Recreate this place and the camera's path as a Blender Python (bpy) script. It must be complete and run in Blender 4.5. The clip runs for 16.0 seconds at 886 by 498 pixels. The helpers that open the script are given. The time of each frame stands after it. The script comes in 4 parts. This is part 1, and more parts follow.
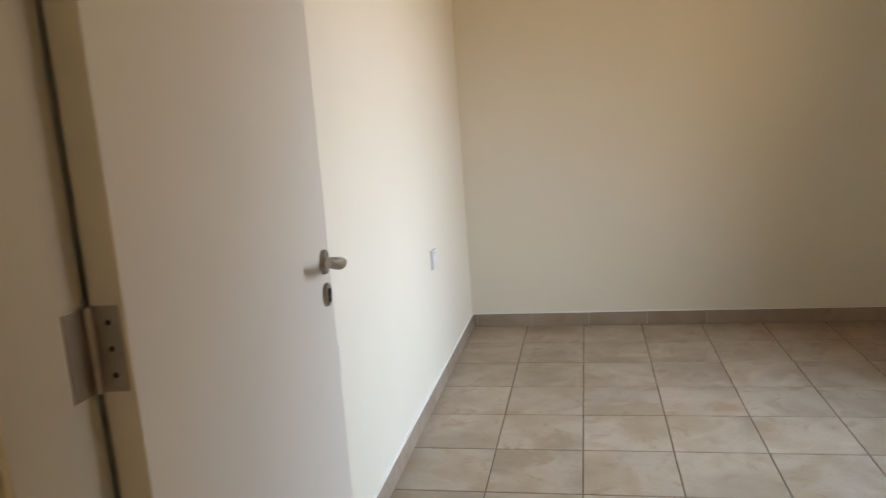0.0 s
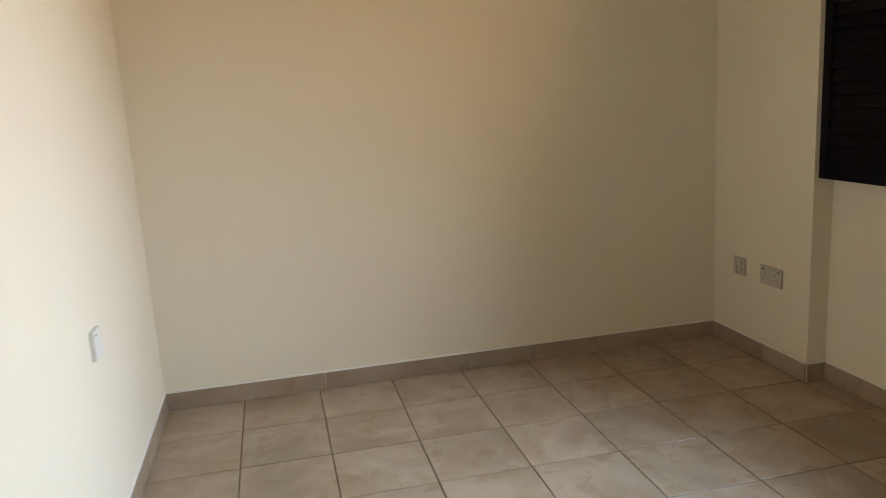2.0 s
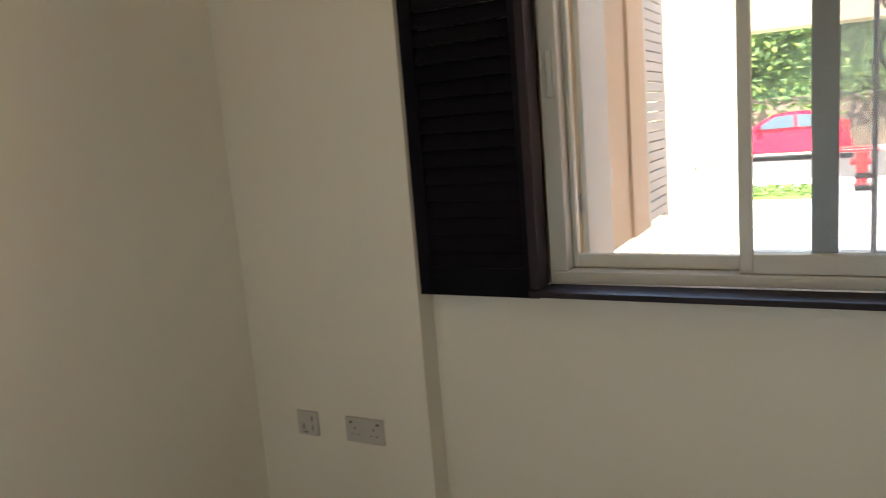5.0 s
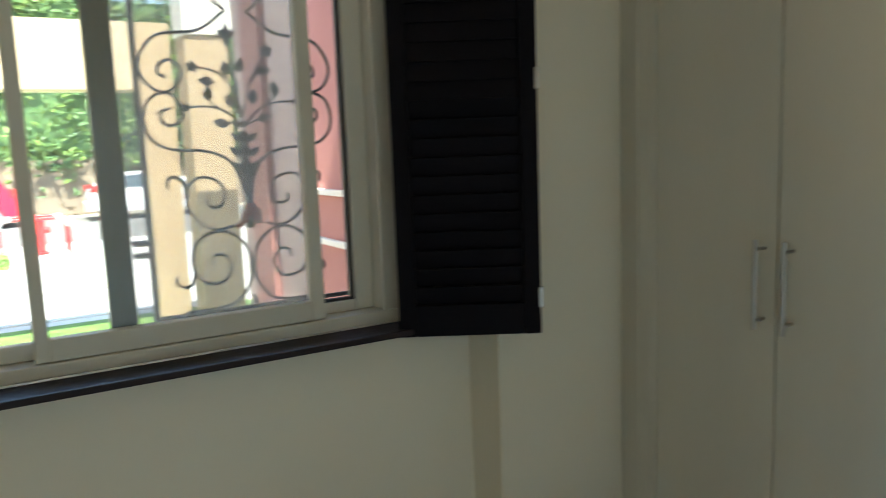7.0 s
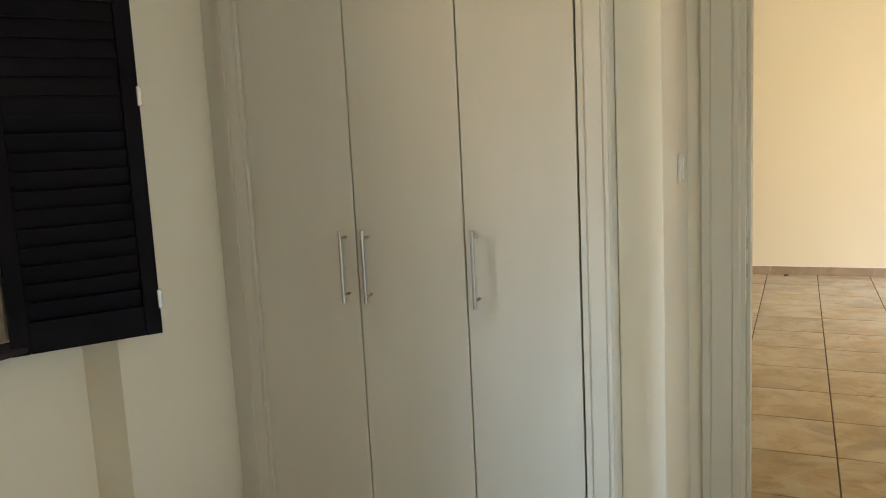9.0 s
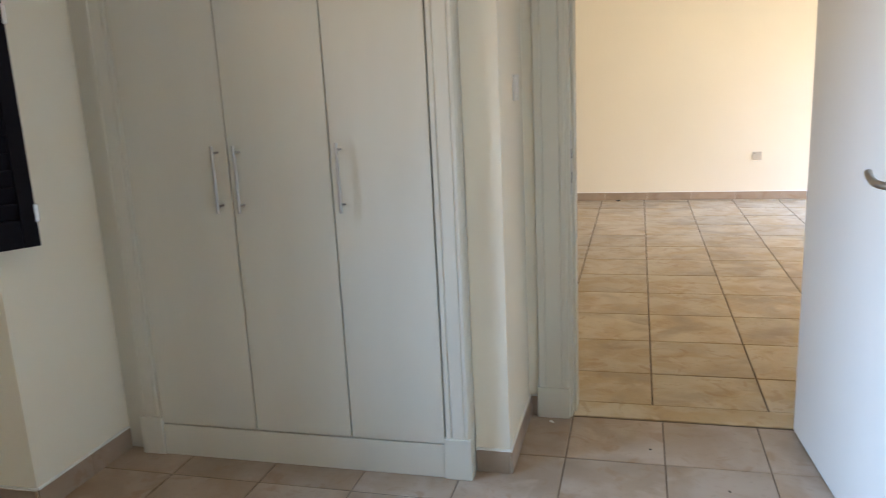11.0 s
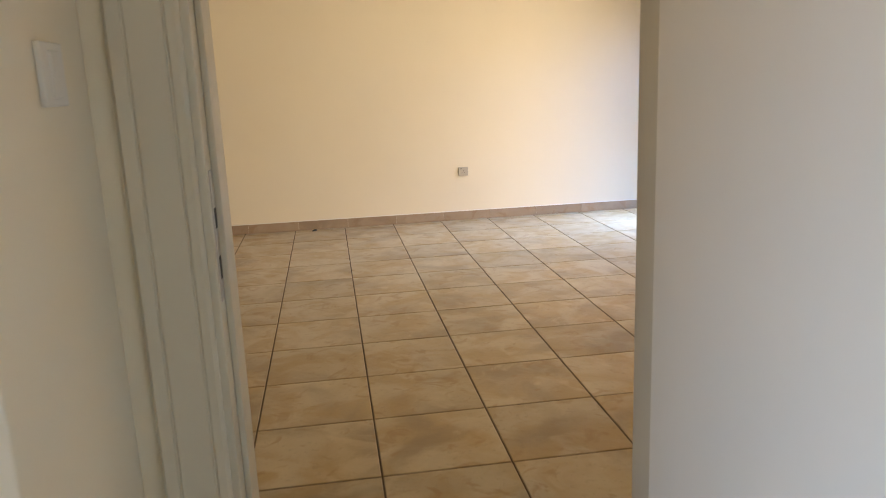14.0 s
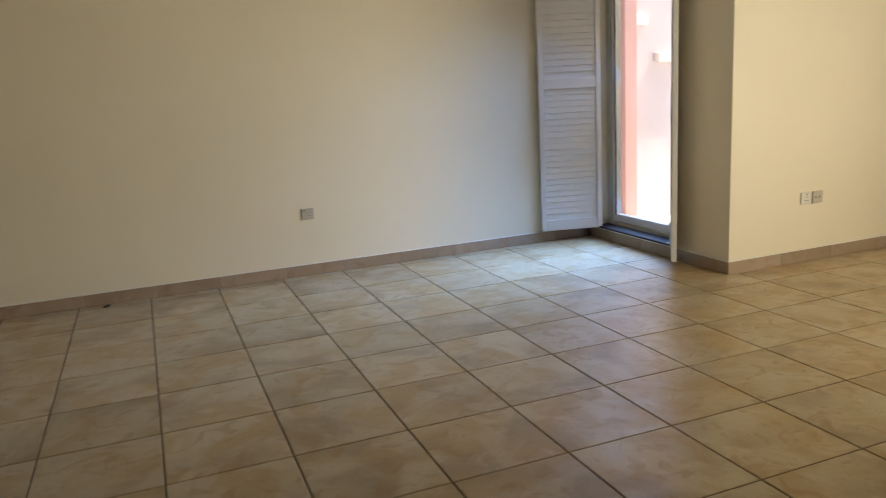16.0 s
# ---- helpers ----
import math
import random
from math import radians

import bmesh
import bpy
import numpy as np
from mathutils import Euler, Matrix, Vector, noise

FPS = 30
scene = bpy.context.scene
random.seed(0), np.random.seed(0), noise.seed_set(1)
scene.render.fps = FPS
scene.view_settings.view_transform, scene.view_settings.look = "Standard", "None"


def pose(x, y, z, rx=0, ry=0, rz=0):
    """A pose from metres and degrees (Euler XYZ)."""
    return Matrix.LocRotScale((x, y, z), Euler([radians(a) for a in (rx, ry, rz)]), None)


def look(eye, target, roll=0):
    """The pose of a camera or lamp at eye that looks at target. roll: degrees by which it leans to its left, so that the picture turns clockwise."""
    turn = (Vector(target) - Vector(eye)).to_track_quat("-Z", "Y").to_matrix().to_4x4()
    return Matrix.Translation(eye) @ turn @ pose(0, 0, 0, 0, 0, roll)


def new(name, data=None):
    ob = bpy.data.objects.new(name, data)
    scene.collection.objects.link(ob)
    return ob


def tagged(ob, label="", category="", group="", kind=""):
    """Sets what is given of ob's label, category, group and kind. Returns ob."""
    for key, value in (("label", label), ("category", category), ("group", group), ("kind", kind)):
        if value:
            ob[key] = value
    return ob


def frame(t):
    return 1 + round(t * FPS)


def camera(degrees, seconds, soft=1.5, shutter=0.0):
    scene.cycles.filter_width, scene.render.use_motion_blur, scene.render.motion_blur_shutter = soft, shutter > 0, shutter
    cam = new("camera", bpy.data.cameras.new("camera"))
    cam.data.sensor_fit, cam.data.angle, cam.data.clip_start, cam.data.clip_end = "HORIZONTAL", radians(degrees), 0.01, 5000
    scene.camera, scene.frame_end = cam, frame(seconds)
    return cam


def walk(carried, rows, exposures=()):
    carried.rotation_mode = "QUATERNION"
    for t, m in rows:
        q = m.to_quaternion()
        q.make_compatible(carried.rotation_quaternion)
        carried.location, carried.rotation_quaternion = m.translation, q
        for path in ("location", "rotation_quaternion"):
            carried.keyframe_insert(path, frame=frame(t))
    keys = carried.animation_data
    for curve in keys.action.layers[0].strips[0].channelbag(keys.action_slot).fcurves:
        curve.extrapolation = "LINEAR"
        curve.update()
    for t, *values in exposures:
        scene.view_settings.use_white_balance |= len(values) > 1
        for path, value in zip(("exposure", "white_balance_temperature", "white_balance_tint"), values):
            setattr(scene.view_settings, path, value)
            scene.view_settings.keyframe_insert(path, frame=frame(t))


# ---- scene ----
cam = camera(61.1, 16.0, 0.9, 0.3)
PATH = [
    (0, (0.72, -4.374, 1.299), (0.335, -2.444, 0.942), -4.1),
    (0.5, (0.639, -4.125, 1.301), (0.534, -2.159, 0.951), -4.0),
    (1, (0.601, -3.858, 1.282), (0.715, -1.892, 0.933), -4.2),
    (1.5, (0.547, -3.588, 1.29), (0.832, -1.645, 0.912), -3.8),
    (2, (0.554, -3.297, 1.281), (0.976, -1.383, 0.882), -3.4),
    (2.5, (0.54, -3.007, 1.284), (1.203, -1.169, 0.855), -2.8),
    (3, (0.539, -2.746, 1.289), (1.439, -1.007, 0.881), -2.9),
    (3.2, (0.557, -2.662, 1.297), (1.534, -0.964, 0.895), -3.0),
    (5.3, (0.817, -1.717, 1.374), (2.662, -1.013, 1.059), -4.8),
    (5.5, (0.849, -1.662, 1.373), (2.754, -1.136, 1.064), -4.8),
    (6, (0.883, -1.531, 1.378), (2.859, -1.514, 1.067), -4.2),
    (6.5, (0.905, -1.509, 1.385), (2.817, -2.015, 1.089), -3.3),
    (7, (0.943, -1.553, 1.38), (2.651, -2.555, 1.103), -2.2),
    (7.5, (0.958, -1.52, 1.371), (2.312, -2.974, 1.143), -2.1),
    (8, (0.929, -1.456, 1.368), (1.933, -3.168, 1.124), -3.6),
    (8.2, (0.916, -1.414, 1.361), (1.823, -3.178, 1.114), -3.5),
    (10.3, (0.773, -0.937, 1.345), (1.582, -2.744, 1.058), -2.3),
    (10.5, (0.779, -0.922, 1.334), (1.505, -2.752, 0.983), -2.7),
    (11, (0.762, -0.924, 1.287), (1.264, -2.811, 0.857), -2.8),
    (11.5, (0.729, -1.008, 1.273), (0.988, -2.933, 0.798), -2.5),
    (12, (0.678, -1.166, 1.266), (0.761, -3.103, 0.778), -2.4),
    (12.5, (0.69, -1.376, 1.26), (0.64, -3.317, 0.778), -2.4),
    (13, (0.764, -1.671, 1.256), (0.6, -3.612, 0.802), -2.3),
    (13.5, (0.796, -2.008, 1.252), (0.558, -3.943, 0.808), -2.1),
    (14, (0.797, -2.363, 1.233), (0.514, -4.294, 0.796), -2.3),
    (14.5, (0.788, -2.758, 1.227), (0.431, -4.677, 0.792), -1.9),
    (15, (0.724, -3.114, 1.22), (0.354, -5.033, 0.798), -2.1),
    (15.5, (0.709, -3.465, 1.219), (0.225, -5.359, 0.796), -2.2),
    (16, (0.627, -3.8, 1.241), (-0.081, -5.623, 0.822), -3.3),
]
walk(cam, [(t, look(e, g, r)) for t, e, g, r in PATH], [
    (0.0, 2.25, 8500, 23), (0.5, 2.2, 8500, 23), (1.5, 2.25, 8700, 24), (2.5, 2.4, 9300, 20), (3.0, 2.5, 6600, 21), (3.2, 2.45, 6400, 20), (5.5, 2.4, 7200, 17), (6.0, 2.35, 6500, 11), (6.5, 2.3, 6200, 7),
    (7.0, 2.2, 6600, 4), (7.5, 2.45, 9300, -2), (8.2, 3.1, 7000, 5), (10.5, 2.95, 7900, 17), (11.0, 3.05, 6300, 18), (11.5, 2.9, 8100, 19), (12.0, 2.7, 10300, 26), (12.5, 2.65, 8500, 21), (13.5, 2.6, 8000, 21),
    (14.5, 2.45, 7000, 18), (15.5, 1.95, 6700, 13), (16.0, 1.6, 6500, 11)])

# ---- world, sun and lamps ----
SUN = Vector((-0.52, 0.07, 0.82)).normalized()
world = bpy.data.worlds.new("world")
scene.world = world
world.use_nodes = True
wn = world.node_tree.nodes
sky = wn.new("ShaderNodeTexSky")
sky.sky_type = "NISHITA"
sky.sun_disc = False
sky.sun_elevation = math.asin(SUN.z)
sky.sun_rotation = math.atan2(SUN.x, SUN.y)
wn["Background"].inputs["Strength"].default_value = 0.15
world.node_tree.links.new(sky.outputs[0], wn["Background"].inputs["Color"])

sun_data = bpy.data.lights.new("sun", "SUN")
sun_data.energy = 5.0
sun_data.angle = radians(0.5)
sun_data.color = (1.0, 0.95, 0.87)
sun = new("sun", sun_data)
sun.matrix_world = look((0, 0, 30), Vector((0, 0, 30)) - SUN)




def window_lamp(name, centre, size, watts, color, target, spread=150):
    """An area lamp for daylight at an opening, real or added."""
    d = bpy.data.lights.new(name, "AREA")
    d.shape, d.size, d.size_y = "RECTANGLE", size[0], size[1]
    d.energy, d.color, d.spread = watts, color, radians(spread)
    o = new(name, d)
    o.matrix_world = look(centre, target)
    return o


SKY_BLUE, BOUNCE = (0.33, 0.61, 1.0), (1.0, 0.83, 0.57)
for z in (1.26, 1.78):
    window_lamp("sky_light_bedroom", (2.68, -1.78, z), (1.2, 0.5), 3.4, SKY_BLUE, (0.68, -1.66, z - 1.05), 88)
window_lamp("ground_light_bedroom", (2.71, -1.78, 1.52), (1.2, 1.08), 2.3, BOUNCE, (0.4, -1.55, 1.85), 122)
for z in (0.62, 1.62):
    window_lamp("sky_light_balcony_door", (-2.62, -8.41, z), (0.74, 0.95), 3.8, (0.23, 0.47, 1.0), (-1.3, -8.22, z - 1.1), 88)
# Warm fill added to brighten the living room; its opening is never in view.
window_lamp("daylight_balcony", (-4.3, -4.12, 1.2), (2.1, 2.1), 14, (1.0, 0.90, 0.66), (0.0, -8.9, 1.05), 106)


# ---- materials ----
def node_mat(name):
    m = bpy.data.materials.new(name)
    m.use_nodes = True
    nt = m.node_tree
    return m, nt, nt.nodes["Principled BSDF"]


def mix_colors(nt, fac, a, b):
    n = nt.nodes.new("ShaderNodeMix")
    n.data_type = "RGBA"
    for sock, v in ((n.inputs[0], fac), (n.inputs[6], a), (n.inputs[7], b)):
        if isinstance(v, (tuple, float, int)):
            sock.default_value = (*v, 1) if isinstance(v, tuple) else v
        else:
            nt.links.new(v, sock)
    return n.outputs[2]


def noise_fac(nt, scale, detail=4, lo=0.35, hi=0.65, stretch=None, distortion=0.0):
    geo = nt.nodes.new("ShaderNodeNewGeometry")
    src = geo.outputs["Position"]
    if stretch:
        mp = nt.nodes.new("ShaderNodeMapping")
        mp.inputs["Scale"].default_value = stretch
        nt.links.new(src, mp.inputs[0])
        src = mp.outputs[0]
    n = nt.nodes.new("ShaderNodeTexNoise")
    n.inputs["Scale"].default_value = scale
    n.inputs["Detail"].default_value = detail
    n.inputs["Distortion"].default_value = distortion
    nt.links.new(src, n.inputs["Vector"])
    r = nt.nodes.new("ShaderNodeMapRange")
    r.inputs[1].default_value, r.inputs[2].default_value = lo, hi
    nt.links.new(n.outputs[0], r.inputs[0])
    return r.outputs[0]


def bump(nt, bsdf, height, strength=0.2, distance=0.002):
    b = nt.nodes.new("ShaderNodeBump")
    b.inputs["Strength"].default_value = strength
    b.inputs["Distance"].default_value = distance
    nt.links.new(height, b.inputs["Height"])
    nt.links.new(b.outputs[0], bsdf.inputs["Normal"])


def surface(name, color, second, rough=0.5, scale=3.0, fine=60.0, relief=0.1, metal=0.0, stretch=None, specular=0.5):
    """A two-scale surface: large blotches between two colours, fine grain in bump and roughness."""
    m, nt, b = node_mat(name)
    col = mix_colors(nt, noise_fac(nt, scale, 5, stretch=stretch), color, second)
    nt.links.new(col, b.inputs["Base Color"])
    b.inputs["Metallic"].default_value = metal
    b.inputs["Specular IOR Level"].default_value = specular
    grain = noise_fac(nt, fine, 3, 0.2, 0.8, stretch=stretch)
    rr = nt.nodes.new("ShaderNodeMapRange")
    rr.inputs[3].default_value, rr.inputs[4].default_value = rough * 0.88, min(1.0, rough * 1.12)
    nt.links.new(grain, rr.inputs[0])
    nt.links.new(rr.outputs[0], b.inputs["Roughness"])
    if relief:
        bump(nt, b, grain, relief)
    return m


def tile_surface(name, base, warm, dark):
    """Glazed stoneware: cloudy beige, brown patches, a tone of its own for each tile."""
    m, nt, b = node_mat(name)
    info = nt.nodes.new("ShaderNodeObjectInfo")
    geo = nt.nodes.new("ShaderNodeNewGeometry")
    off = nt.nodes.new("ShaderNodeVectorMath")
    off.operation = "MULTIPLY_ADD"
    comb = nt.nodes.new("ShaderNodeCombineXYZ")
    nt.links.new(info.outputs["Random"], comb.inputs[0])
    nt.links.new(info.outputs["Random"], comb.inputs[2])
    nt.links.new(comb.outputs[0], off.inputs[0])
    off.inputs[1].default_value = (17, 5, 31)
    nt.links.new(geo.outputs["Position"], off.inputs[2])

    def fac(scale, lo, hi, detail=5, dist=0.4):
        n = nt.nodes.new("ShaderNodeTexNoise")
        n.inputs["Scale"].default_value, n.inputs["Detail"].default_value, n.inputs["Distortion"].default_value = scale, detail, dist
        nt.links.new(off.outputs[0], n.inputs["Vector"])
        r = nt.nodes.new("ShaderNodeMapRange")
        r.interpolation_type = "SMOOTHSTEP"
        r.inputs[1].default_value, r.inputs[2].default_value = lo, hi
        nt.links.new(n.outputs[0], r.inputs[0])
        return r.outputs[0]

    def share(f, k):
        n = nt.nodes.new("ShaderNodeMath")
        n.operation = "MULTIPLY"
        nt.links.new(f, n.inputs[0])
        n.inputs[1].default_value = k
        return n.outputs[0]

    c = mix_colors(nt, fac(4.2, 0.38, 0.64, 6, 0.7), base, warm)
    c = mix_colors(nt, share(fac(2.6, 0.46, 0.72, 5, 0.5), 0.8), c, dark)
    rust = tuple(0.5 * (w + d) * k for w, d, k in zip(warm, dark, (0.92, 0.74, 0.55)))
    c = mix_colors(nt, share(fac(7.5, 0.55, 0.68, 8, 1.6), 0.50), c, rust)
    c = mix_colors(nt, share(fac(48, 0.56, 0.74, 3, 0.3), 0.30), c, dark)
    pale = tuple(min(0.85, b * 1.15) for b in base)
    c = mix_colors(nt, share(fac(5.3, 0.58, 0.70, 6, 0.9), 0.45), c, pale)
    tone = nt.nodes.new("ShaderNodeMapRange")
    tone.inputs[3].default_value, tone.inputs[4].default_value = 0.90, 1.06
    nt.links.new(info.outputs["Random"], tone.inputs[0])
    hsv = nt.nodes.new("ShaderNodeHueSaturation")
    nt.links.new(tone.outputs[0], hsv.inputs["Value"])
    nt.links.new(c, hsv.inputs["Color"])
    nt.links.new(hsv.outputs[0], b.inputs["Base Color"])
    rr = nt.nodes.new("ShaderNodeMapRange")
    rr.inputs[3].default_value, rr.inputs[4].default_value = 0.30, 0.44
    nt.links.new(fac(7, 0.3, 0.7), rr.inputs[0])
    nt.links.new(rr.outputs[0], b.inputs["Roughness"])
    bump(nt, b, fac(26, 0.2, 0.8, 5), 0.18, 0.002)
    return m


WALL = surface("wall_paint", (0.78, 0.712, 0.575), (0.755, 0.685, 0.55), 0.55, 1.2, 240, 0.06)
LIVING_WALL = WALL
CEIL = surface("ceiling_paint", (0.82, 0.81, 0.77), (0.79, 0.78, 0.74), 0.8, 1.0, 200, 0.05)
TILE_ROOM = tile_surface("room_tile", (0.40, 0.305, 0.228), (0.345, 0.245, 0.165), (0.25, 0.178, 0.12))
TILE_LIVING = tile_surface("living_tile", (0.56, 0.465, 0.315), (0.48, 0.34, 0.17), (0.32, 0.235, 0.14))
SKIRT = tile_surface("skirting_tile", (0.36, 0.275, 0.205), (0.335, 0.245, 0.175), (0.29, 0.215, 0.155))
GROUT = surface("grout", (0.095, 0.064, 0.036), (0.14, 0.095, 0.056), 0.9, 6, 120, 0.2)
DOOR = surface("door_paint", (0.74, 0.70, 0.62), (0.71, 0.67, 0.59), 0.42, 2.0, 150, 0.04, stretch=(1, 1, 0.2))
TRIM = surface("trim_paint", (0.60, 0.56, 0.46), (0.56, 0.52, 0.42), 0.45, 3.0, 120, 0.05, stretch=(1, 1, 0.15))
WARD = surface("wardrobe_laminate", (0.62, 0.58, 0.49), (0.57, 0.53, 0.44), 0.45, 2.2, 90, 0.05, stretch=(1.5, 1, 0.25))
GAP = surface("dark_gap", (0.02, 0.017, 0.014), (0.03, 0.025, 0.02), 0.9, 10, 80, 0)
STEEL = surface("brushed_steel", (0.46, 0.43, 0.40), (0.40, 0.37, 0.34), 0.32, 20, 300, 0.05, metal=1.0)
PLASTIC = surface("white_plastic", (0.70, 0.68, 0.64), (0.67, 0.65, 0.60), 0.35, 8, 200, 0.02)
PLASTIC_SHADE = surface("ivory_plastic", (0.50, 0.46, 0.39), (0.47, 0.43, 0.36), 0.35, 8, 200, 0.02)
SLOT = surface("slot_black", (0.015, 0.015, 0.015), (0.03, 0.03, 0.03), 0.6, 20, 90, 0)
PIN = surface("pin_hole_grey", (0.10, 0.095, 0.085), (0.14, 0.13, 0.12), 0.6, 20, 90, 0)
SHUTTER = surface("dark_stained_wood", (0.004, 0.0036, 0.006), (0.007, 0.0055, 0.008), 0.7, 5, 90, 0.15, stretch=(1, 0.3, 1), specular=0.10)
SILL = surface("dark_sill_wood", (0.018, 0.011, 0.014), (0.030, 0.018, 0.020), 0.55, 4, 90, 0.1, stretch=(1, 0.3, 1), specular=0.25)
WHITE_SHUTTER = surface("white_shutter_paint", (0.82, 0.80, 0.80), (0.78, 0.76, 0.77), 0.42, 4, 120, 0.05)
FRAME = surface("window_frame_paint", (0.62, 0.58, 0.49), (0.58, 0.54, 0.45), 0.4, 3, 140, 0.03)
# Frame paint darkened: the backlit stile's shade is in this colour.
SHADED_FRAME = surface("shaded_sash_metal", (0.20, 0.19, 0.17), (0.24, 0.22, 0.20), 0.4, 3, 140, 0.03)
RUBBER = surface("black_gasket", (0.02, 0.02, 0.022), (0.035, 0.035, 0.035), 0.6, 10, 90, 0)
IRON = surface("wrought_iron", (0.045, 0.05, 0.055), (0.075, 0.08, 0.085), 0.55, 25, 160, 0.25, metal=0.3)
RED_CLOTH = surface("red_cloth", (0.55, 0.05, 0.05), (0.45, 0.04, 0.05), 0.8, 25, 160, 0.3)
FACADE = surface("cream_render", (0.62, 0.50, 0.34), (0.58, 0.46, 0.31), 0.9, 1.2, 60, 0.3)
FACADE_PALE = surface("pale_render", (0.80, 0.77, 0.69), (0.76, 0.73, 0.65), 0.9, 1.2, 60, 0.3)
# Cream render for the piers, with their shade put into a tan colour.
SHADED_RENDER = surface("shaded_cream_render", (0.46, 0.35, 0.22), (0.42, 0.31, 0.19), 0.9, 1.2, 60, 0.3)
CAULK = surface("white_caulk", (0.80, 0.78, 0.72), (0.74, 0.72, 0.66), 0.6, 9, 120, 0.1)
PINK = surface("terracotta_pink_render", (0.44, 0.20, 0.18), (0.39, 0.17, 0.15), 0.85, 1.4, 60, 0.3)
PINK_PALE = surface("pale_pink_render", (0.66, 0.50, 0.46), (0.61, 0.45, 0.42), 0.85, 1.4, 60, 0.3)
COURT = surface("pinkish_white_render", (0.60, 0.50, 0.49), (0.56, 0.46, 0.45), 0.85, 1.4, 60, 0.3)
COURT_PINK = surface("salmon_render", (0.58, 0.33, 0.29), (0.54, 0.30, 0.26), 0.85, 1.4, 60, 0.3)
# Boundary wall render; the shade on it is painted as dark brown.
SHADED_WALL = surface("shaded_wall_render", (0.20, 0.155, 0.115), (0.26, 0.20, 0.15), 0.9, 1.0, 50, 0.3)
TAN_WOOD = surface("tan_exterior_paint", (0.72, 0.53, 0.35), (0.66, 0.47, 0.30), 0.6, 3, 80, 0.15, stretch=(1, 1, 0.2))
PAVING = surface("concrete_paving", (0.68, 0.66, 0.62), (0.60, 0.58, 0.54), 0.85, 0.8, 40, 0.3)
ASPHALT = surface("asphalt", (0.16, 0.155, 0.15), (0.21, 0.20, 0.19), 0.9, 0.7, 120, 0.3)
GROUND = surface("sandy_ground", (0.50, 0.44, 0.35), (0.42, 0.36, 0.28), 0.95, 0.3, 30, 0.3)
GRASS = surface("lawn", (0.09, 0.20, 0.03), (0.16, 0.26, 0.05), 0.8, 6, 90, 0.5)
LEAF = surface("hedge_leaf", (0.045, 0.11, 0.030), (0.11, 0.20, 0.065), 0.55, 9, 60, 0.2)
LEAF_LIGHT = surface("shrub_leaf", (0.13, 0.23, 0.05), (0.20, 0.30, 0.07), 0.55, 9, 60, 0.2)
BARK = surface("bark", (0.10, 0.075, 0.05), (0.15, 0.11, 0.075), 0.9, 8, 40, 0.4)
RED_PAINT = surface("red_gloss_paint", (0.62, 0.02, 0.025), (0.55, 0.018, 0.02), 0.3, 4, 120, 0.02)
CAR_RED = surface("red_car_paint", (0.62, 0.015, 0.05), (0.58, 0.012, 0.045), 0.25, 2, 120, 0.0)
CAR_WHITE = surface("white_car_paint", (0.75, 0.76, 0.78), (0.72, 0.73, 0.75), 0.25, 2, 120, 0.0)
CAR_GLASS = surface("car_glass", (0.06, 0.09, 0.11), (0.08, 0.11, 0.13), 0.08, 2, 50, 0.0)
TYRE = surface("tyre_rubber", (0.02, 0.02, 0.02), (0.035, 0.035, 0.035), 0.8, 12, 90, 0.2)
ALLOY = surface("alloy", (0.55, 0.55, 0.56), (0.48, 0.48, 0.5), 0.3, 9, 90, 0.0, metal=0.8)
TAIL = surface("tail_lamp", (0.45, 0.02, 0.02), (0.5, 0.03, 0.03), 0.2, 9, 90, 0.0)


def glass_material(name, tint=(0.96, 0.98, 0.97)):
    m, nt, b = node_mat(name)
    out = nt.nodes["Material Output"]
    tr = nt.nodes.new("ShaderNodeBsdfTransparent")
    tr.inputs[0].default_value = (*tint, 1)
    gl = nt.nodes.new("ShaderNodeBsdfGlossy")
    gl.inputs["Roughness"].default_value = 0.02
    mx = nt.nodes.new("ShaderNodeMixShader")
    mx.inputs[0].default_value = 0.035
    nt.links.new(tr.outputs[0], mx.inputs[1])
    nt.links.new(gl.outputs[0], mx.inputs[2])
    nt.links.new(mx.outputs[0], out.inputs[0])
    return m


GLASS = glass_material("clear_glass")


def mesh_screen_material():
    """Fly-screen gauze: mostly holes, grey threads that catch the light."""
    m, nt, b = node_mat("fly_screen")
    out = nt.nodes["Material Output"]
    tr = nt.nodes.new("ShaderNodeBsdfTransparent")
    df = nt.nodes.new("ShaderNodeBsdfDiffuse")
    df.inputs[0].default_value = (0.32, 0.33, 0.34, 1)
    tl = nt.nodes.new("ShaderNodeBsdfTranslucent")
    tl.inputs[0].default_value = (0.45, 0.46, 0.48, 1)
    add = nt.nodes.new("ShaderNodeMixShader")
    nt.links.new(df.outputs[0], add.inputs[1])
    nt.links.new(tl.outputs[0], add.inputs[2])
    mx = nt.nodes.new("ShaderNodeMixShader")
    mx.inputs[0].default_value = 0.38
    nt.links.new(tr.outputs[0], mx.inputs[1])
    nt.links.new(add.outputs[0], mx.inputs[2])
    nt.links.new(mx.outputs[0], out.inputs[0])
    return m


SCREEN = mesh_screen_material()


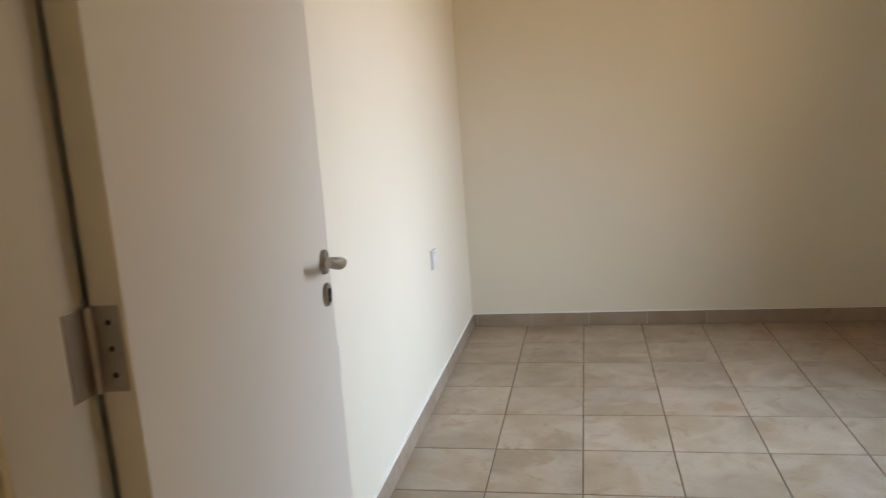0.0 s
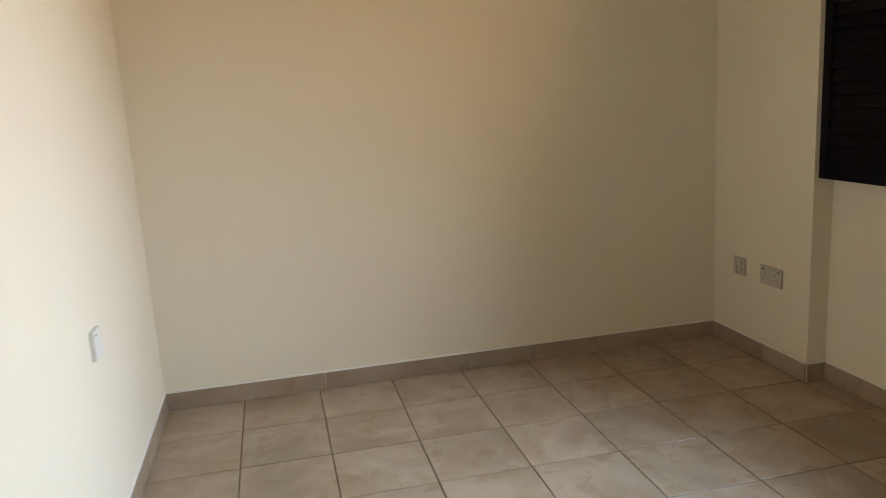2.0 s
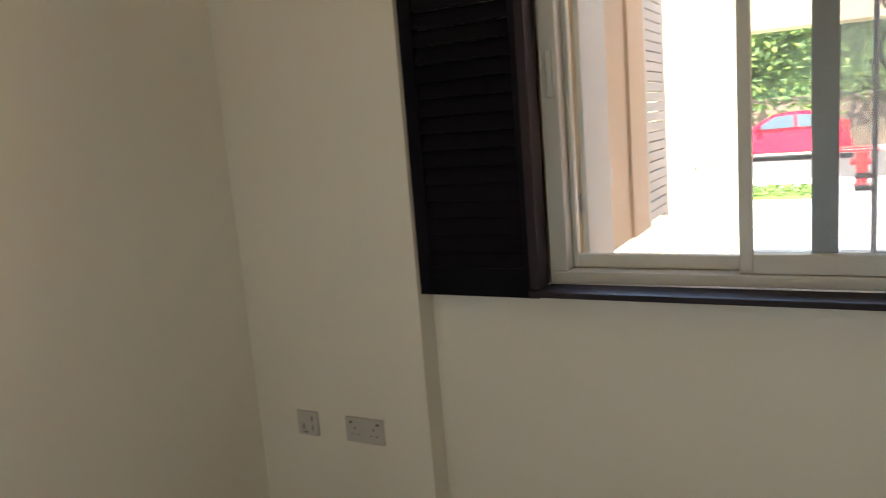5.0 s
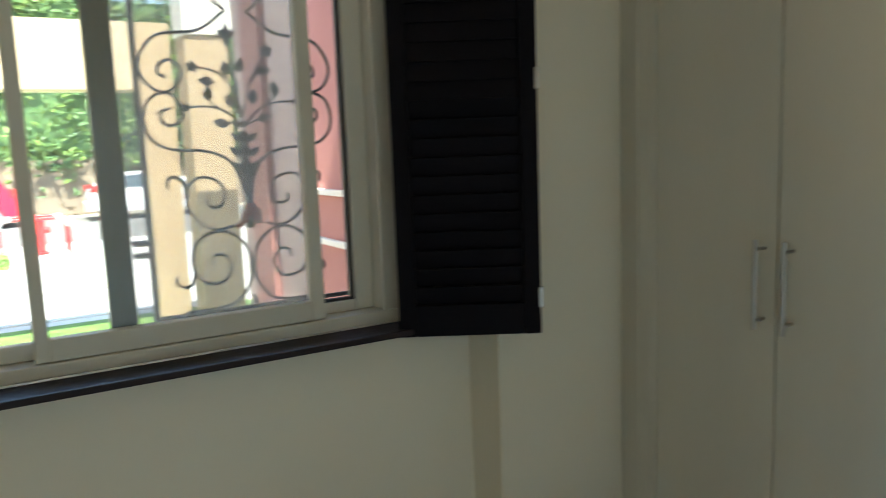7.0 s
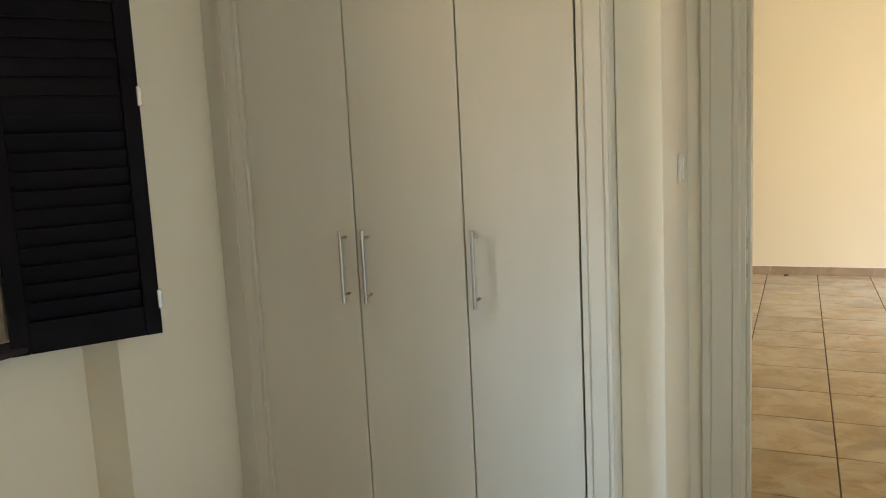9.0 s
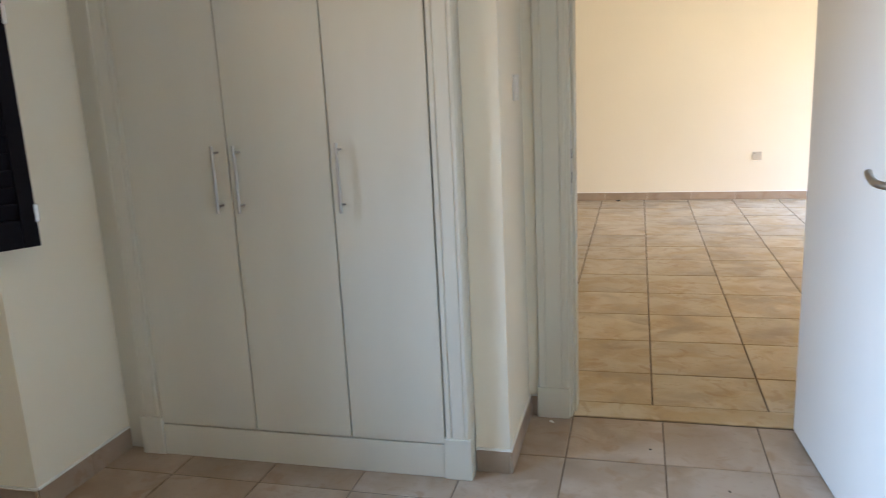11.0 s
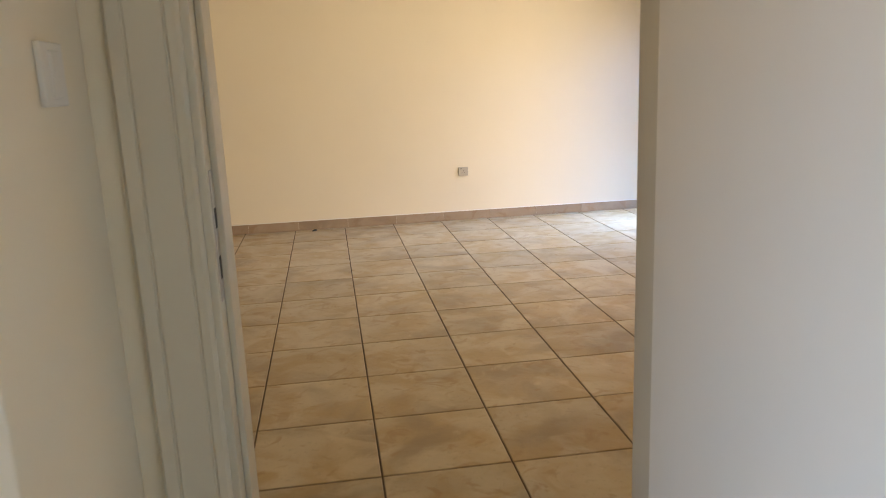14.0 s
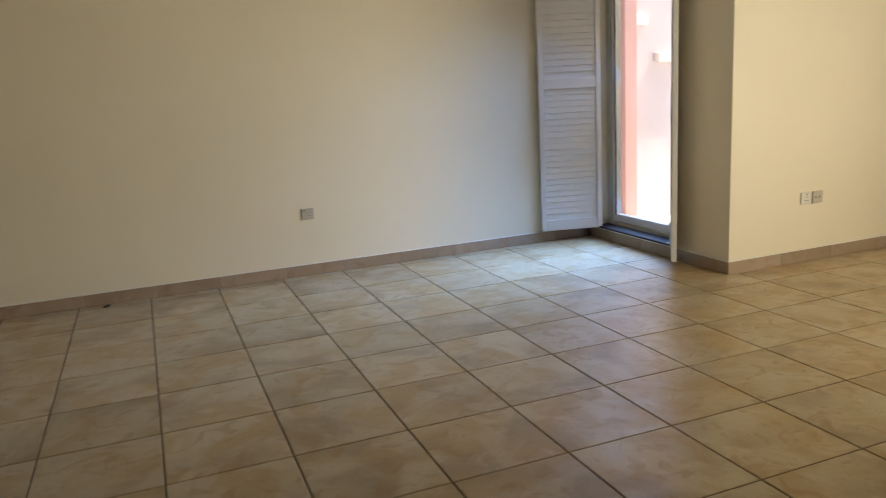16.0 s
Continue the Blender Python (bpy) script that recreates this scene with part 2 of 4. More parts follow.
# ---- mesh helpers ----
def add_box(bm, x0, x1, y0, y1, z0, z1, bevel=0.0, m=None):
    x0, x1, y0, y1, z0, z1 = min(x0, x1), max(x0, x1), min(y0, y1), max(y0, y1), min(z0, z1), max(z0, z1)
    vs = [bm.verts.new((x, y, z)) for x in (x0, x1) for y in (y0, y1) for z in (z0, z1)]
    fs = [bm.faces.new([vs[i] for i in q]) for q in ((0, 1, 3, 2), (4, 6, 7, 5), (0, 4, 5, 1), (2, 3, 7, 6), (0, 2, 6, 4), (1, 5, 7, 3))]
    if bevel:
        es = list({e for f in fs for e in f.edges})
        bmesh.ops.bevel(bm, geom=es, offset=bevel, segments=2, affect="EDGES", profile=0.6)
    if m is not None:
        bmesh.ops.transform(bm, matrix=m, verts=vs if not bevel else bm.verts)
    return bm


def box(*a, **k):
    return add_box(bmesh.new(), *a, **k)


def add_tube(bm, pts, r, seg=8, close=False):
    pts = [Vector(p) for p in pts]
    rings = []
    up = Vector((0, 0, 1))
    n = len(pts)
    for i, p in enumerate(pts):
        d = (pts[min(i + 1, n - 1)] - pts[max(i - 1, 0)]).normalized()
        if i == 0:
            side = d.cross(up)
            if side.length < 0.1:
                side = d.cross(Vector((1, 0, 0)))
            side.normalize()
        else:
            side = (side - d * side.dot(d)).normalized()
        other = d.cross(side)
        rad = r[i] if isinstance(r, (list, tuple)) else r
        rings.append([bm.verts.new(p + rad * (math.cos(a) * side + math.sin(a) * other)) for a in (2 * math.pi * k / seg for k in range(seg))])
    for a, b in zip(rings, rings[1:]):
        for k in range(seg):
            bm.faces.new((a[k], a[(k + 1) % seg], b[(k + 1) % seg], b[k]))
    bm.faces.new(rings[0][::-1])
    bm.faces.new(rings[-1])
    return bm


def tube(pts, r, seg=8):
    return add_tube(bmesh.new(), pts, r, seg)


def prism(bm, outline, z0, z1):
    """An upright prism over an outline in the plan."""
    lo = [bm.verts.new((x, y, z0)) for x, y in outline]
    hi = [bm.verts.new((x, y, z1)) for x, y in outline]
    n = len(outline)
    bm.faces.new(lo[::-1])
    bm.faces.new(hi)
    for i in range(n):
        bm.faces.new((lo[i], lo[(i + 1) % n], hi[(i + 1) % n], hi[i]))
    return bm


def disc(bm, centre, axis, radius, depth, seg=24, inner=0.75):
    """A round plate with a rounded rim, its base at centre, along axis."""
    q = Vector(axis).to_track_quat("Z", "Y").to_matrix().to_4x4()
    m = Matrix.Translation(centre) @ q
    rings = []
    for rad, h in ((radius, 0), (radius, depth * 0.6), (radius * 0.94, depth * 0.92), (radius * inner, depth)):
        rings.append([bm.verts.new(m @ Vector((rad * math.cos(a), rad * math.sin(a), h))) for a in (2 * math.pi * k / seg for k in range(seg))])
    for a, b in zip(rings, rings[1:]):
        for k in range(seg):
            bm.faces.new((a[k], a[(k + 1) % seg], b[(k + 1) % seg], b[k]))
    bm.faces.new(rings[0][::-1])
    bm.faces.new(rings[-1])
    return bm


def finish(bm, name, material, smooth=False):
    bmesh.ops.recalc_face_normals(bm, faces=bm.faces)
    me = bpy.data.meshes.new(name)
    bm.to_mesh(me)
    bm.free()
    me.materials.append(material)
    if smooth:
        for p in me.polygons:
            p.use_smooth = True
        me.set_sharp_from_angle(angle=radians(40))
    return me


def part(name, bm, material, parent=None, label="", smooth=False):
    ob = new(name, finish(bm, name, material, smooth))
    if parent is not None:
        ob.parent = parent
    return tagged(ob, label)


def thing(name, m, label, category, group="", kind=""):
    ob = new(name)
    ob.empty_display_size = 0.1
    ob.matrix_world = m
    return tagged(ob, label, category, group, kind)


def structure(name, bm, material, label, category="", parent=None):
    ob = part(name, bm, material, parent)
    return tagged(ob, label, category, kind="structure")


# ---- plan ----
H = 2.70                       # ceiling height
PIER_A, RECESS, PIER_B = 2.675, 2.765, 2.615
WIN = (-2.49, -1.075)          # bedroom window opening along y
WZ = (0.895, 2.15)
DOOR_X = (0.168, 1.000)        # doorway along x
DOOR_H = 2.06
WALL_IN, WALL_OUT = -3.66, -3.81
FAR_Y, NOOK_X, NOOK_Y = -8.96, -2.67, -7.39
GLASS_DOOR = (-8.88, -7.93)    # living room glazed door along y
LX0, LX1 = -6.0, 3.4

# ---- structure ----
structure("wall_west", box(-0.15, 0, WALL_IN, 0.15, 0, H), WALL, "plain cream painted plaster wall", "wall")
structure("wall_north", box(0, 3.06, 0, 0.15, 0, H), WALL, "plain cream painted plaster wall", "wall")
bm = bmesh.new()
add_box(bm, PIER_A, 3.06, -0.69, 0, 0, H)
add_box(bm, RECESS, 3.06, WIN[1], -0.69, 0, H)
add_box(bm, RECESS, 3.06, WIN[0], WIN[1], 0, WZ[0] - 0.021)
add_box(bm, RECESS, 3.06, WIN[0], WIN[1], WZ[1], H)
add_box(bm, RECESS, 3.06, -2.70, WIN[0], 0, H)
add_box(bm, PIER_B, 3.06, WALL_IN, -2.70, 0, H)
structure("wall_east", bm, WALL, "cream painted wall with a recess round the window", "wall")
bm = bmesh.new()
# The gap from x -5.5 to -3.3 is added for the fill lamp.
add_box(bm, LX0 - 0.15, -5.5, WALL_OUT, WALL_IN, 0, H)
add_box(bm, -5.5, -3.3, WALL_OUT, WALL_IN, 2.3, H)
add_box(bm, -3.3, DOOR_X[0] - 0.035, WALL_OUT, WALL_IN, 0, H)
add_box(bm, DOOR_X[1] + 0.035, LX1 + 0.15, WALL_OUT, WALL_IN, 0, H)
add_box(bm, DOOR_X[0] - 0.035, DOOR_X[1] + 0.035, WALL_OUT, WALL_IN, DOOR_H + 0.035, H)
structure("wall_south", bm, WALL, "cream painted partition wall with a doorway and an unseen added opening", "wall")
structure("wall_return", box(1.168, 1.2865, WALL_IN, -3.195, 0, H, bevel=0.004), WALL, "short cream wall end beside the wardrobe", "wall")
structure("wall_living_far", box(NOOK_X - 0.25, LX1, FAR_Y - 0.15, FAR_Y, 0, H), LIVING_WALL, "long plain cream painted wall", "wall")
bm = bmesh.new()
add_box(bm, NOOK_X - 0.25, NOOK_X, FAR_Y, GLASS_DOOR[0], 0, H)
add_box(bm, NOOK_X - 0.25, NOOK_X, GLASS_DOOR[0], GLASS_DOOR[1], 0, 0.085)
add_box(bm, NOOK_X - 0.25, NOOK_X, GLASS_DOOR[0], GLASS_DOOR[1], 2.25, H)
add_box(bm, NOOK_X - 0.25, NOOK_X, GLASS_DOOR[1], NOOK_Y, 0, H)
structure("wall_living_nook", bm, LIVING_WALL, "cream painted wall round the glazed balcony door", "wall")
structure("wall_living_side", box(LX0, NOOK_X - 0.25, NOOK_Y - 0.15, NOOK_Y, 0, H), LIVING_WALL, "plain cream painted wall with sockets", "wall")
structure("wall_living_west", box(LX0 - 0.15, LX0, NOOK_Y - 0.15, WALL_OUT, 0, H), LIVING_WALL, "plain cream painted wall", "wall")
structure("wall_living_east", box(LX1, LX1 + 0.15, FAR_Y - 0.15, WALL_OUT, 0, H), LIVING_WALL, "plain cream painted wall", "wall")
bm = bmesh.new()
add_box(bm, -0.15, 3.06, WALL_OUT, 0.15, H, H + 0.2)
add_box(bm, LX0 - 0.15, LX1 + 0.15, FAR_Y - 0.15, WALL_OUT, H, H + 0.2)
structure("ceiling", bm, CEIL, "flat white painted ceiling", "ceiling")

# ---- bedroom window ----
def window_bar(name, parent, y0, y1, z0, z1, x0, x1, material=None, label=""):
    return part(name, box(x0, x1, y0, y1, z0, z1, bevel=0.004), material or FRAME, parent, label)


win = thing("window_1", pose(0, 0, 0), "cream aluminium sliding window with an insect screen", "window", kind="structure")
fy0, fy1 = WIN
for nm, y0, y1, z0, z1 in (("frame_sill", fy0, fy1, WZ[0], WZ[0] + 0.033), ("frame_head", fy0, fy1, WZ[1] - 0.045, WZ[1]),
                           ("frame_jamb", fy1 - 0.05, fy1, WZ[0] + 0.033, WZ[1] - 0.045), ("frame_jamb", fy0, fy0 + 0.05, WZ[0] + 0.033, WZ[1] - 0.045)):
    window_bar(nm, win, y0, y1, z0, z1, 2.79, 2.91)
# near sash, slid part of the way
for nm, y0, y1, z0, z1 in (("sash_stile", -1.617, -1.584, 0.929, 2.10), ("sash_stile", -2.272, -2.236, 0.929, 2.10),
                           ("sash_rail", -2.236, -1.617, 0.929, 0.980), ("sash_rail", -2.236, -1.617, 2.055, 2.10)):
    window_bar(nm, win, y0, y1, z0, z1, 2.80, 2.835)
# far sash; the meeting stile has its backlit shade put into its colour
for nm, y0, y1, z0, z1, mt in (("sash_stile", -1.140, -1.1255, 0.929, 2.10, FRAME), ("sash_stile", -1.812, -1.750, 0.929, 2.10, SHADED_FRAME),
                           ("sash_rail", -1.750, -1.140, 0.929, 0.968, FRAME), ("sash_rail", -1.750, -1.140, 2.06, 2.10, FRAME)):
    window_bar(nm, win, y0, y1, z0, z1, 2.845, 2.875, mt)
window_bar("frame_step", win, -2.4395, -2.384, 0.9285, 2.104, 2.850, 2.905)
window_bar("frame_step", win, -2.383, -1.813, 0.9285, 0.958, 2.850, 2.905)
part("gasket", box(2.862, 2.876, -2.3835, -2.372, 0.9585, 2.09), RUBBER, win)
part("gasket", box(2.862, 2.876, -2.371, -1.815, 0.9585, 0.966), RUBBER, win)
for y0, y1, x in ((-2.236, -1.617, 2.818), (-1.750, -1.140, 2.858)):
    g = part("pane", box(x - 0.002, x + 0.002, y0, y1, 0.97, 2.07), GLASS, win, "clear glass pane")
    g.visible_shadow = False
g = part("insect_screen", box(2.8925, 2.8945, -2.262, -1.813, 0.958, 2.09), SCREEN, win, "fine grey insect mesh")
g.visible_shadow = False
# finger pull set in the near jamb
part("finger_pull", box(2.784, 2.79, -1.112, -1.092, 1.42, 1.55, bevel=0.004), FRAME, win, "recessed oval finger pull")
structure("window_board", box(2.68, 2.79, WIN[0] - 0.005, WIN[1] + 0.03, WZ[0] - 0.021, WZ[0] - 0.003, bevel=0.005), SILL, "dark stained wooden window board", "window sill")

# ---- louvred shutters ----
def louvred_shutter(name, width, height, thick, slats, material, label, group, m, mid_rail=None, hinge_mat=None, closed_top=0.0, stile=0.05, bottom=0.085, tilt=35.0, hinge_x=0.0, hinges=None, slat_w=0.048):
    """Local x across from the hinge, y through, z up."""
    t = thing(name, m, label, "shutter", group)
    part("stile", box(0, stile, 0, thick, 0, height, bevel=0.004), material, t)
    part("stile", box(width - stile, width, 0, thick, 0, height, bevel=0.004), material, t)
    rails = [(0, bottom), (height - bottom, height)]
    if mid_rail:
        rails.insert(1, mid_rail)
    for z0, z1 in rails:
        part("rail", box(stile, width - stile, 0.002, thick - 0.002, z0, z1, bevel=0.004), material, t)
    fields = [(a[1], b[0]) for a, b in zip(rails, rails[1:])]
    pitch = (height - 2 * bottom) / slats
    sb = box(stile, width - stile, -slat_w / 2, slat_w / 2, -0.0035, 0.0035, bevel=0.003)
    sm = finish(sb, "slat", material)
    for z0, z1 in fields:
        n = max(1, round((z1 - z0) / pitch))
        for i in range(n):
            s = new("slat", sm)
            s.parent = t
            z = z0 + (i + 0.5) * (z1 - z0) / n
            flat = closed_top and z > closed_top
            s.matrix_basis = pose(0, thick / 2, z, 78 if flat else tilt)
    for z in hinges or (0.13, height * 0.42, height - 0.15):
        h = part("hinge", box(hinge_x - 0.006, hinge_x + 0.006, -0.005, 0.010, z - 0.027, z + 0.027, bevel=0.002), hinge_mat or STEEL, t, "small steel butt hinge")
    return t


a = math.atan2(-0.325, -0.20)
louvred_shutter("louvred_shutter", 0.385, 1.25, 0.03, 22, SHUTTER, "dark brown stained louvred shutter folded back against the wall", "bedroom window shutters",
                pose(2.725, -1.072, 0.868, 0, 0, 90), tilt=-66, stile=0.045, hinge_x=0.012, hinges=(0.081, 0.681, 1.13), slat_w=0.054)
louvred_shutter("louvred_shutter", 0.38, 1.25, 0.03, 22, SHUTTER, "dark brown stained louvred shutter standing half open", "bedroom window shutters",
                pose(2.70, -2.44, 0.868, 0, 0, math.degrees(a)), closed_top=0.62, tilt=-70, stile=0.045, hinge_x=0.38, hinges=(0.10, 0.67), slat_w=0.054)
# slim dark hanging strips between shutters and frame
structure("shutter_jamb", box(2.69, 2.79, WIN[1], WIN[1] + 0.028, WZ[0], WZ[1], bevel=0.003), SILL, "dark stained wooden jamb lining", "trim")
structure("shutter_jamb", box(2.69, 2.79, WIN[0] - 0.028, WIN[0], WZ[0], WZ[1], bevel=0.003), SILL, "dark stained wooden jamb lining", "trim")

# ---- casings ----
def casing_outline(width, depth, n=1):
    """Front profile of a fluted casing, from x = 0 to width, front at y = depth."""
    pts = [(0, 0), (0, depth * 0.7), (0.006, depth)]
    flat0, flat1 = width * 0.20, width * 0.74
    xs = np.linspace(flat0, flat1, n + 1)
    for x in xs:
        pts += [(x - 0.0035, depth), (x - 0.0012, depth - 0.0035), (x + 0.0012, depth - 0.0035), (x + 0.0035, depth)]
    pts += [(width - 0.006, depth), (width, depth * 0.7), (width, 0)]
    return pts


def fluted_casing(name, parent, x0, y0, width, depth, z0, z1, side=1, block=0.0, material=None):
    pts = [(x0 + x, y0 + side * y) for x, y in casing_outline(width, depth)]
    p = part(name, prism(bmesh.new(), pts, z0 + block, z1), material or TRIM, parent)
    if block:
        part("plinth_block", box(x0 - 0.004, x0 + width + 0.004, y0, y0 + side * (depth + 0.006), z0, z0 + block, bevel=0.004), material or TRIM, p)
    return p


def head_casing(name, parent, x0, x1, y0, depth, z0, z1, side=1, material=None):
    return part(name, box(x0, x1, y0, y0 + side * depth, z0, z1, bevel=0.005), material or TRIM, parent)


frame_1 = thing("door_frame_1", pose(0, 0, 0), "cream painted door frame with fluted casings", "door frame", kind="structure")
CW = 0.116
fluted_casing("casing", frame_1, DOOR_X[1] + 0.014, WALL_IN, CW, 0.02, 0, DOOR_H + 0.02, 1, 0.125)
fluted_casing("casing", frame_1, DOOR_X[0] - 0.014 - CW, WALL_IN, CW, 0.02, 0, DOOR_H + 0.02, 1, 0.125)
head_casing("head_casing", frame_1, DOOR_X[0] - 0.014 - CW, DOOR_X[1] + 0.014 + CW, WALL_IN, 0.024, DOOR_H + 0.02, DOOR_H + 0.125)
fluted_casing("casing", frame_1, DOOR_X[1] + 0.014, WALL_OUT, CW, 0.02, 0, DOOR_H + 0.02, -1, 0.125)
fluted_casing("casing", frame_1, DOOR_X[0] - 0.014 - CW, WALL_OUT, CW, 0.02, 0, DOOR_H + 0.02, -1, 0.125)
head_casing("head_casing", frame_1, DOOR_X[0] - 0.014 - CW, DOOR_X[1] + 0.014 + CW, WALL_OUT, 0.024, DOOR_H + 0.02, DOOR_H + 0.125, -1)
for x0, x1, s in ((DOOR_X[0] - 0.035, DOOR_X[0], 1), (DOOR_X[1], DOOR_X[1] + 0.035, -1)):
    part("jamb", box(x0, x1, WALL_OUT - 0.004, WALL_IN + 0.004, 0.0, DOOR_H, bevel=0.003), TRIM, frame_1)
    xs = (DOOR_X[0], DOOR_X[0] + 0.012) if s == 1 else (DOOR_X[1] - 0.012, DOOR_X[1])
    part("stop", box(xs[0], xs[1], WALL_OUT, WALL_IN - 0.05, 0.0, DOOR_H, bevel=0.003), TRIM, frame_1)
part("head_jamb", box(DOOR_X[0] - 0.035, DOOR_X[1] + 0.035, WALL_OUT - 0.004, WALL_IN + 0.004, DOOR_H, DOOR_H + 0.035), TRIM, frame_1)
strike = part("strike_plate", box(DOOR_X[1] - 0.0025, DOOR_X[1] + 0.001, WALL_IN - 0.040, WALL_IN - 0.012, 0.87, 1.10, bevel=0.001), STEEL, frame_1, "brushed steel strike plate")
part("latch_hole", box(DOOR_X[1] - 0.0035, DOOR_X[1] - 0.0005, WALL_IN - 0.034, WALL_IN - 0.018, 1.00, 1.035), SLOT, strike)
part("bolt_hole", box(DOOR_X[1] - 0.0035, DOOR_X[1] - 0.0005, WALL_IN - 0.034, WALL_IN - 0.018, 0.91, 0.95), SLOT, strike)

# ---- the open door ----
LEAF_W, LEAF_T = 0.845, 0.042


def lever(side, parent):
    """Round rose, curved lever and key rose; side is the face's outward direction along local y."""
    y = 0.0 if side > 0 else -LEAF_T
    x, z = LEAF_W - 0.054, 0.995
    rose = part("rose", disc(bmesh.new(), (x, y, z), (0, side, 0), 0.027, 0.009), STEEL, parent, "round brushed steel rose", True)
    pts = [(x, y, z)] + [(x, y + side * d, z) for d in (0.02, 0.036)]
    for k in range(1, 9):
        u = k / 8
        pts.append((x - 0.010 - 0.112 * u, y + side * (0.047 + 0.007 * math.sin(u * 3.1)), z + 0.002 + 0.032 * max(0, u - 0.3) ** 1.6))
    part("lever", tube(pts, 0.0098, 12), STEEL, rose, "curved brushed steel lever", True)
    krose = part("key_rose", disc(bmesh.new(), (x - 0.002, y, z - 0.072), (0, side, 0), 0.026, 0.008), STEEL, parent, "round steel key rose", True)
    kb = bmesh.new()
    disc(kb, (x - 0.002, y + side * 0.008, z - 0.067), (0, side, 0), 0.009, 0.003, 16)
    add_box(kb, x - 0.007, x + 0.003, y + side * 0.008, y + side * 0.0105, z - 0.088, z - 0.068)
    part("cylinder", kb, SLOT, krose)


door_1 = thing("door_1", pose(DOOR_X[0] + 0.003, WALL_IN + 0.003, 0.006, 0, 0, 94.3), "cream painted flush door standing wide open", "door", kind="structure")
part("leaf", box(0.003, LEAF_W, -LEAF_T, -0.002, 0, DOOR_H - 0.01, bevel=0.003), DOOR, door_1)
lever(1, door_1)
lever(-1, door_1)
plate = part("lock_plate", box(LEAF_W - 0.001, LEAF_W + 0.0015, -0.034, -0.012, 0.868, 1.088, bevel=0.0005), STEEL, door_1, "brushed steel lock plate")
part("latch", box(LEAF_W + 0.001, LEAF_W + 0.011, -0.031, -0.016, 1.005, 1.034, bevel=0.003), PLASTIC, plate)
part("dead_bolt", box(LEAF_W + 0.001, LEAF_W + 0.0025, -0.031, -0.017, 0.915, 0.955), STEEL, plate)
for z in (0.88, 0.905, 0.98, 1.078):
    part("screw", disc(bmesh.new(), (LEAF_W + 0.001, -0.023, z), (1, 0, 0), 0.003, 0.0012, 10), SLOT, plate)
for z in (0.24, 1.06, 1.82):
    hinge = part("hinge", tube([(-0.003, -0.002, z - 0.05), (-0.003, -0.002, z + 0.05)], 0.0045, 12), STEEL, door_1, "brushed steel butt hinge", True)
    part("hinge_leaf", box(0.0006, 0.0032, -0.036, -0.001, z - 0.05, z + 0.05, bevel=0.0006), STEEL, hinge)
    for k in (-0.034, 0.0, 0.034):
        part("hinge_knuckle", tube([(-0.003, -0.002, z + k - 0.015), (-0.003, -0.002, z + k + 0.015)], 0.0055, 12), STEEL, hinge, "", True)
        part("screw", disc(bmesh.new(), (0.0007, -0.022, z + k * 0.9), (-1, 0, 0), 0.0035, 0.0008, 10), SLOT, hinge)
    part("hinge_plate", box(DOOR_X[0] - 0.001, DOOR_X[0] + 0.0015, WALL_IN - 0.036, WALL_IN + 0.002, z - 0.044, z + 0.056, bevel=0.0006), STEEL, frame_1, "steel hinge plate")

# ---- wardrobe ----
WX = (1.287, 2.53)             # outer width of the surround
WY = -3.125                    # face of the surround
wardrobe = thing("wardrobe", pose(0, 0, 0), "cream built-in wardrobe with three tall plain doors", "wardrobe")
SW = 0.085
body = bmesh.new()
add_box(body, WX[0] + 0.032, WX[1] + 0.06, WALL_IN + 0.01, WY - 0.05, 0.0, 2.5)
part("body", body, GAP, wardrobe, "dark inside")
part("side_panel", box(WX[0] + 0.0005, WX[0] + 0.03, WALL_IN + 0.01, WY - 0.046, 0.0, 2.5), WARD, wardrobe)
for x0 in (WX[0], WX[1] - SW):
    fluted_casing("surround", wardrobe, x0, WY - 0.045, SW, 0.045, 0, 2.5, 1, 0.145, WARD)
part("bottom_rail", box(WX[0] + SW + 0.004, WX[1] - SW - 0.004, WY - 0.045, WY - 0.002, 0, 0.118, bevel=0.003), WARD, wardrobe)
part("top_rail", box(WX[0] - 0.01, WX[1] + 0.01, WY - 0.045, WY + 0.01, 2.5, H - 0.002, bevel=0.004), WARD, wardrobe)
part("scribe_strip", box(WX[1], PIER_B - 0.001, WY - 0.06, WY - 0.035, 0, H - 0.002), WARD, wardrobe)
edges = [WX[0] + SW + 0.0004, 1.7025, 2.06, WX[1] - SW - 0.0004]
handle_x = (1.665, 2.018, 2.096)
for i in range(3):
    d = part("door", box(edges[i] + 0.0024, edges[i + 1] - 0.0024, WY - 0.024, WY - 0.004, 0.122, 2.495, bevel=0.0025), WARD, wardrobe)
    hx = handle_x[i]
    hb = bmesh.new()
    add_tube(hb, [(hx, WY + 0.031, 0.905), (hx, WY + 0.031, 1.125)], 0.0058, 12)
    hd = part("handle", hb, STEEL, d, "steel bar handle", True)
for d in [c for c in wardrobe.children if c.name.startswith("door")]:
    hd = d.children[0]
    xs = [v.co.x for v in hd.data.vertices]
    hx = (min(xs) + max(xs)) / 2
    for z in (0.928, 1.102):
        part("handle_post", tube([(hx, WY - 0.004, z), (hx, WY + 0.031, z)], 0.0045, 10), STEEL, d, "", True)

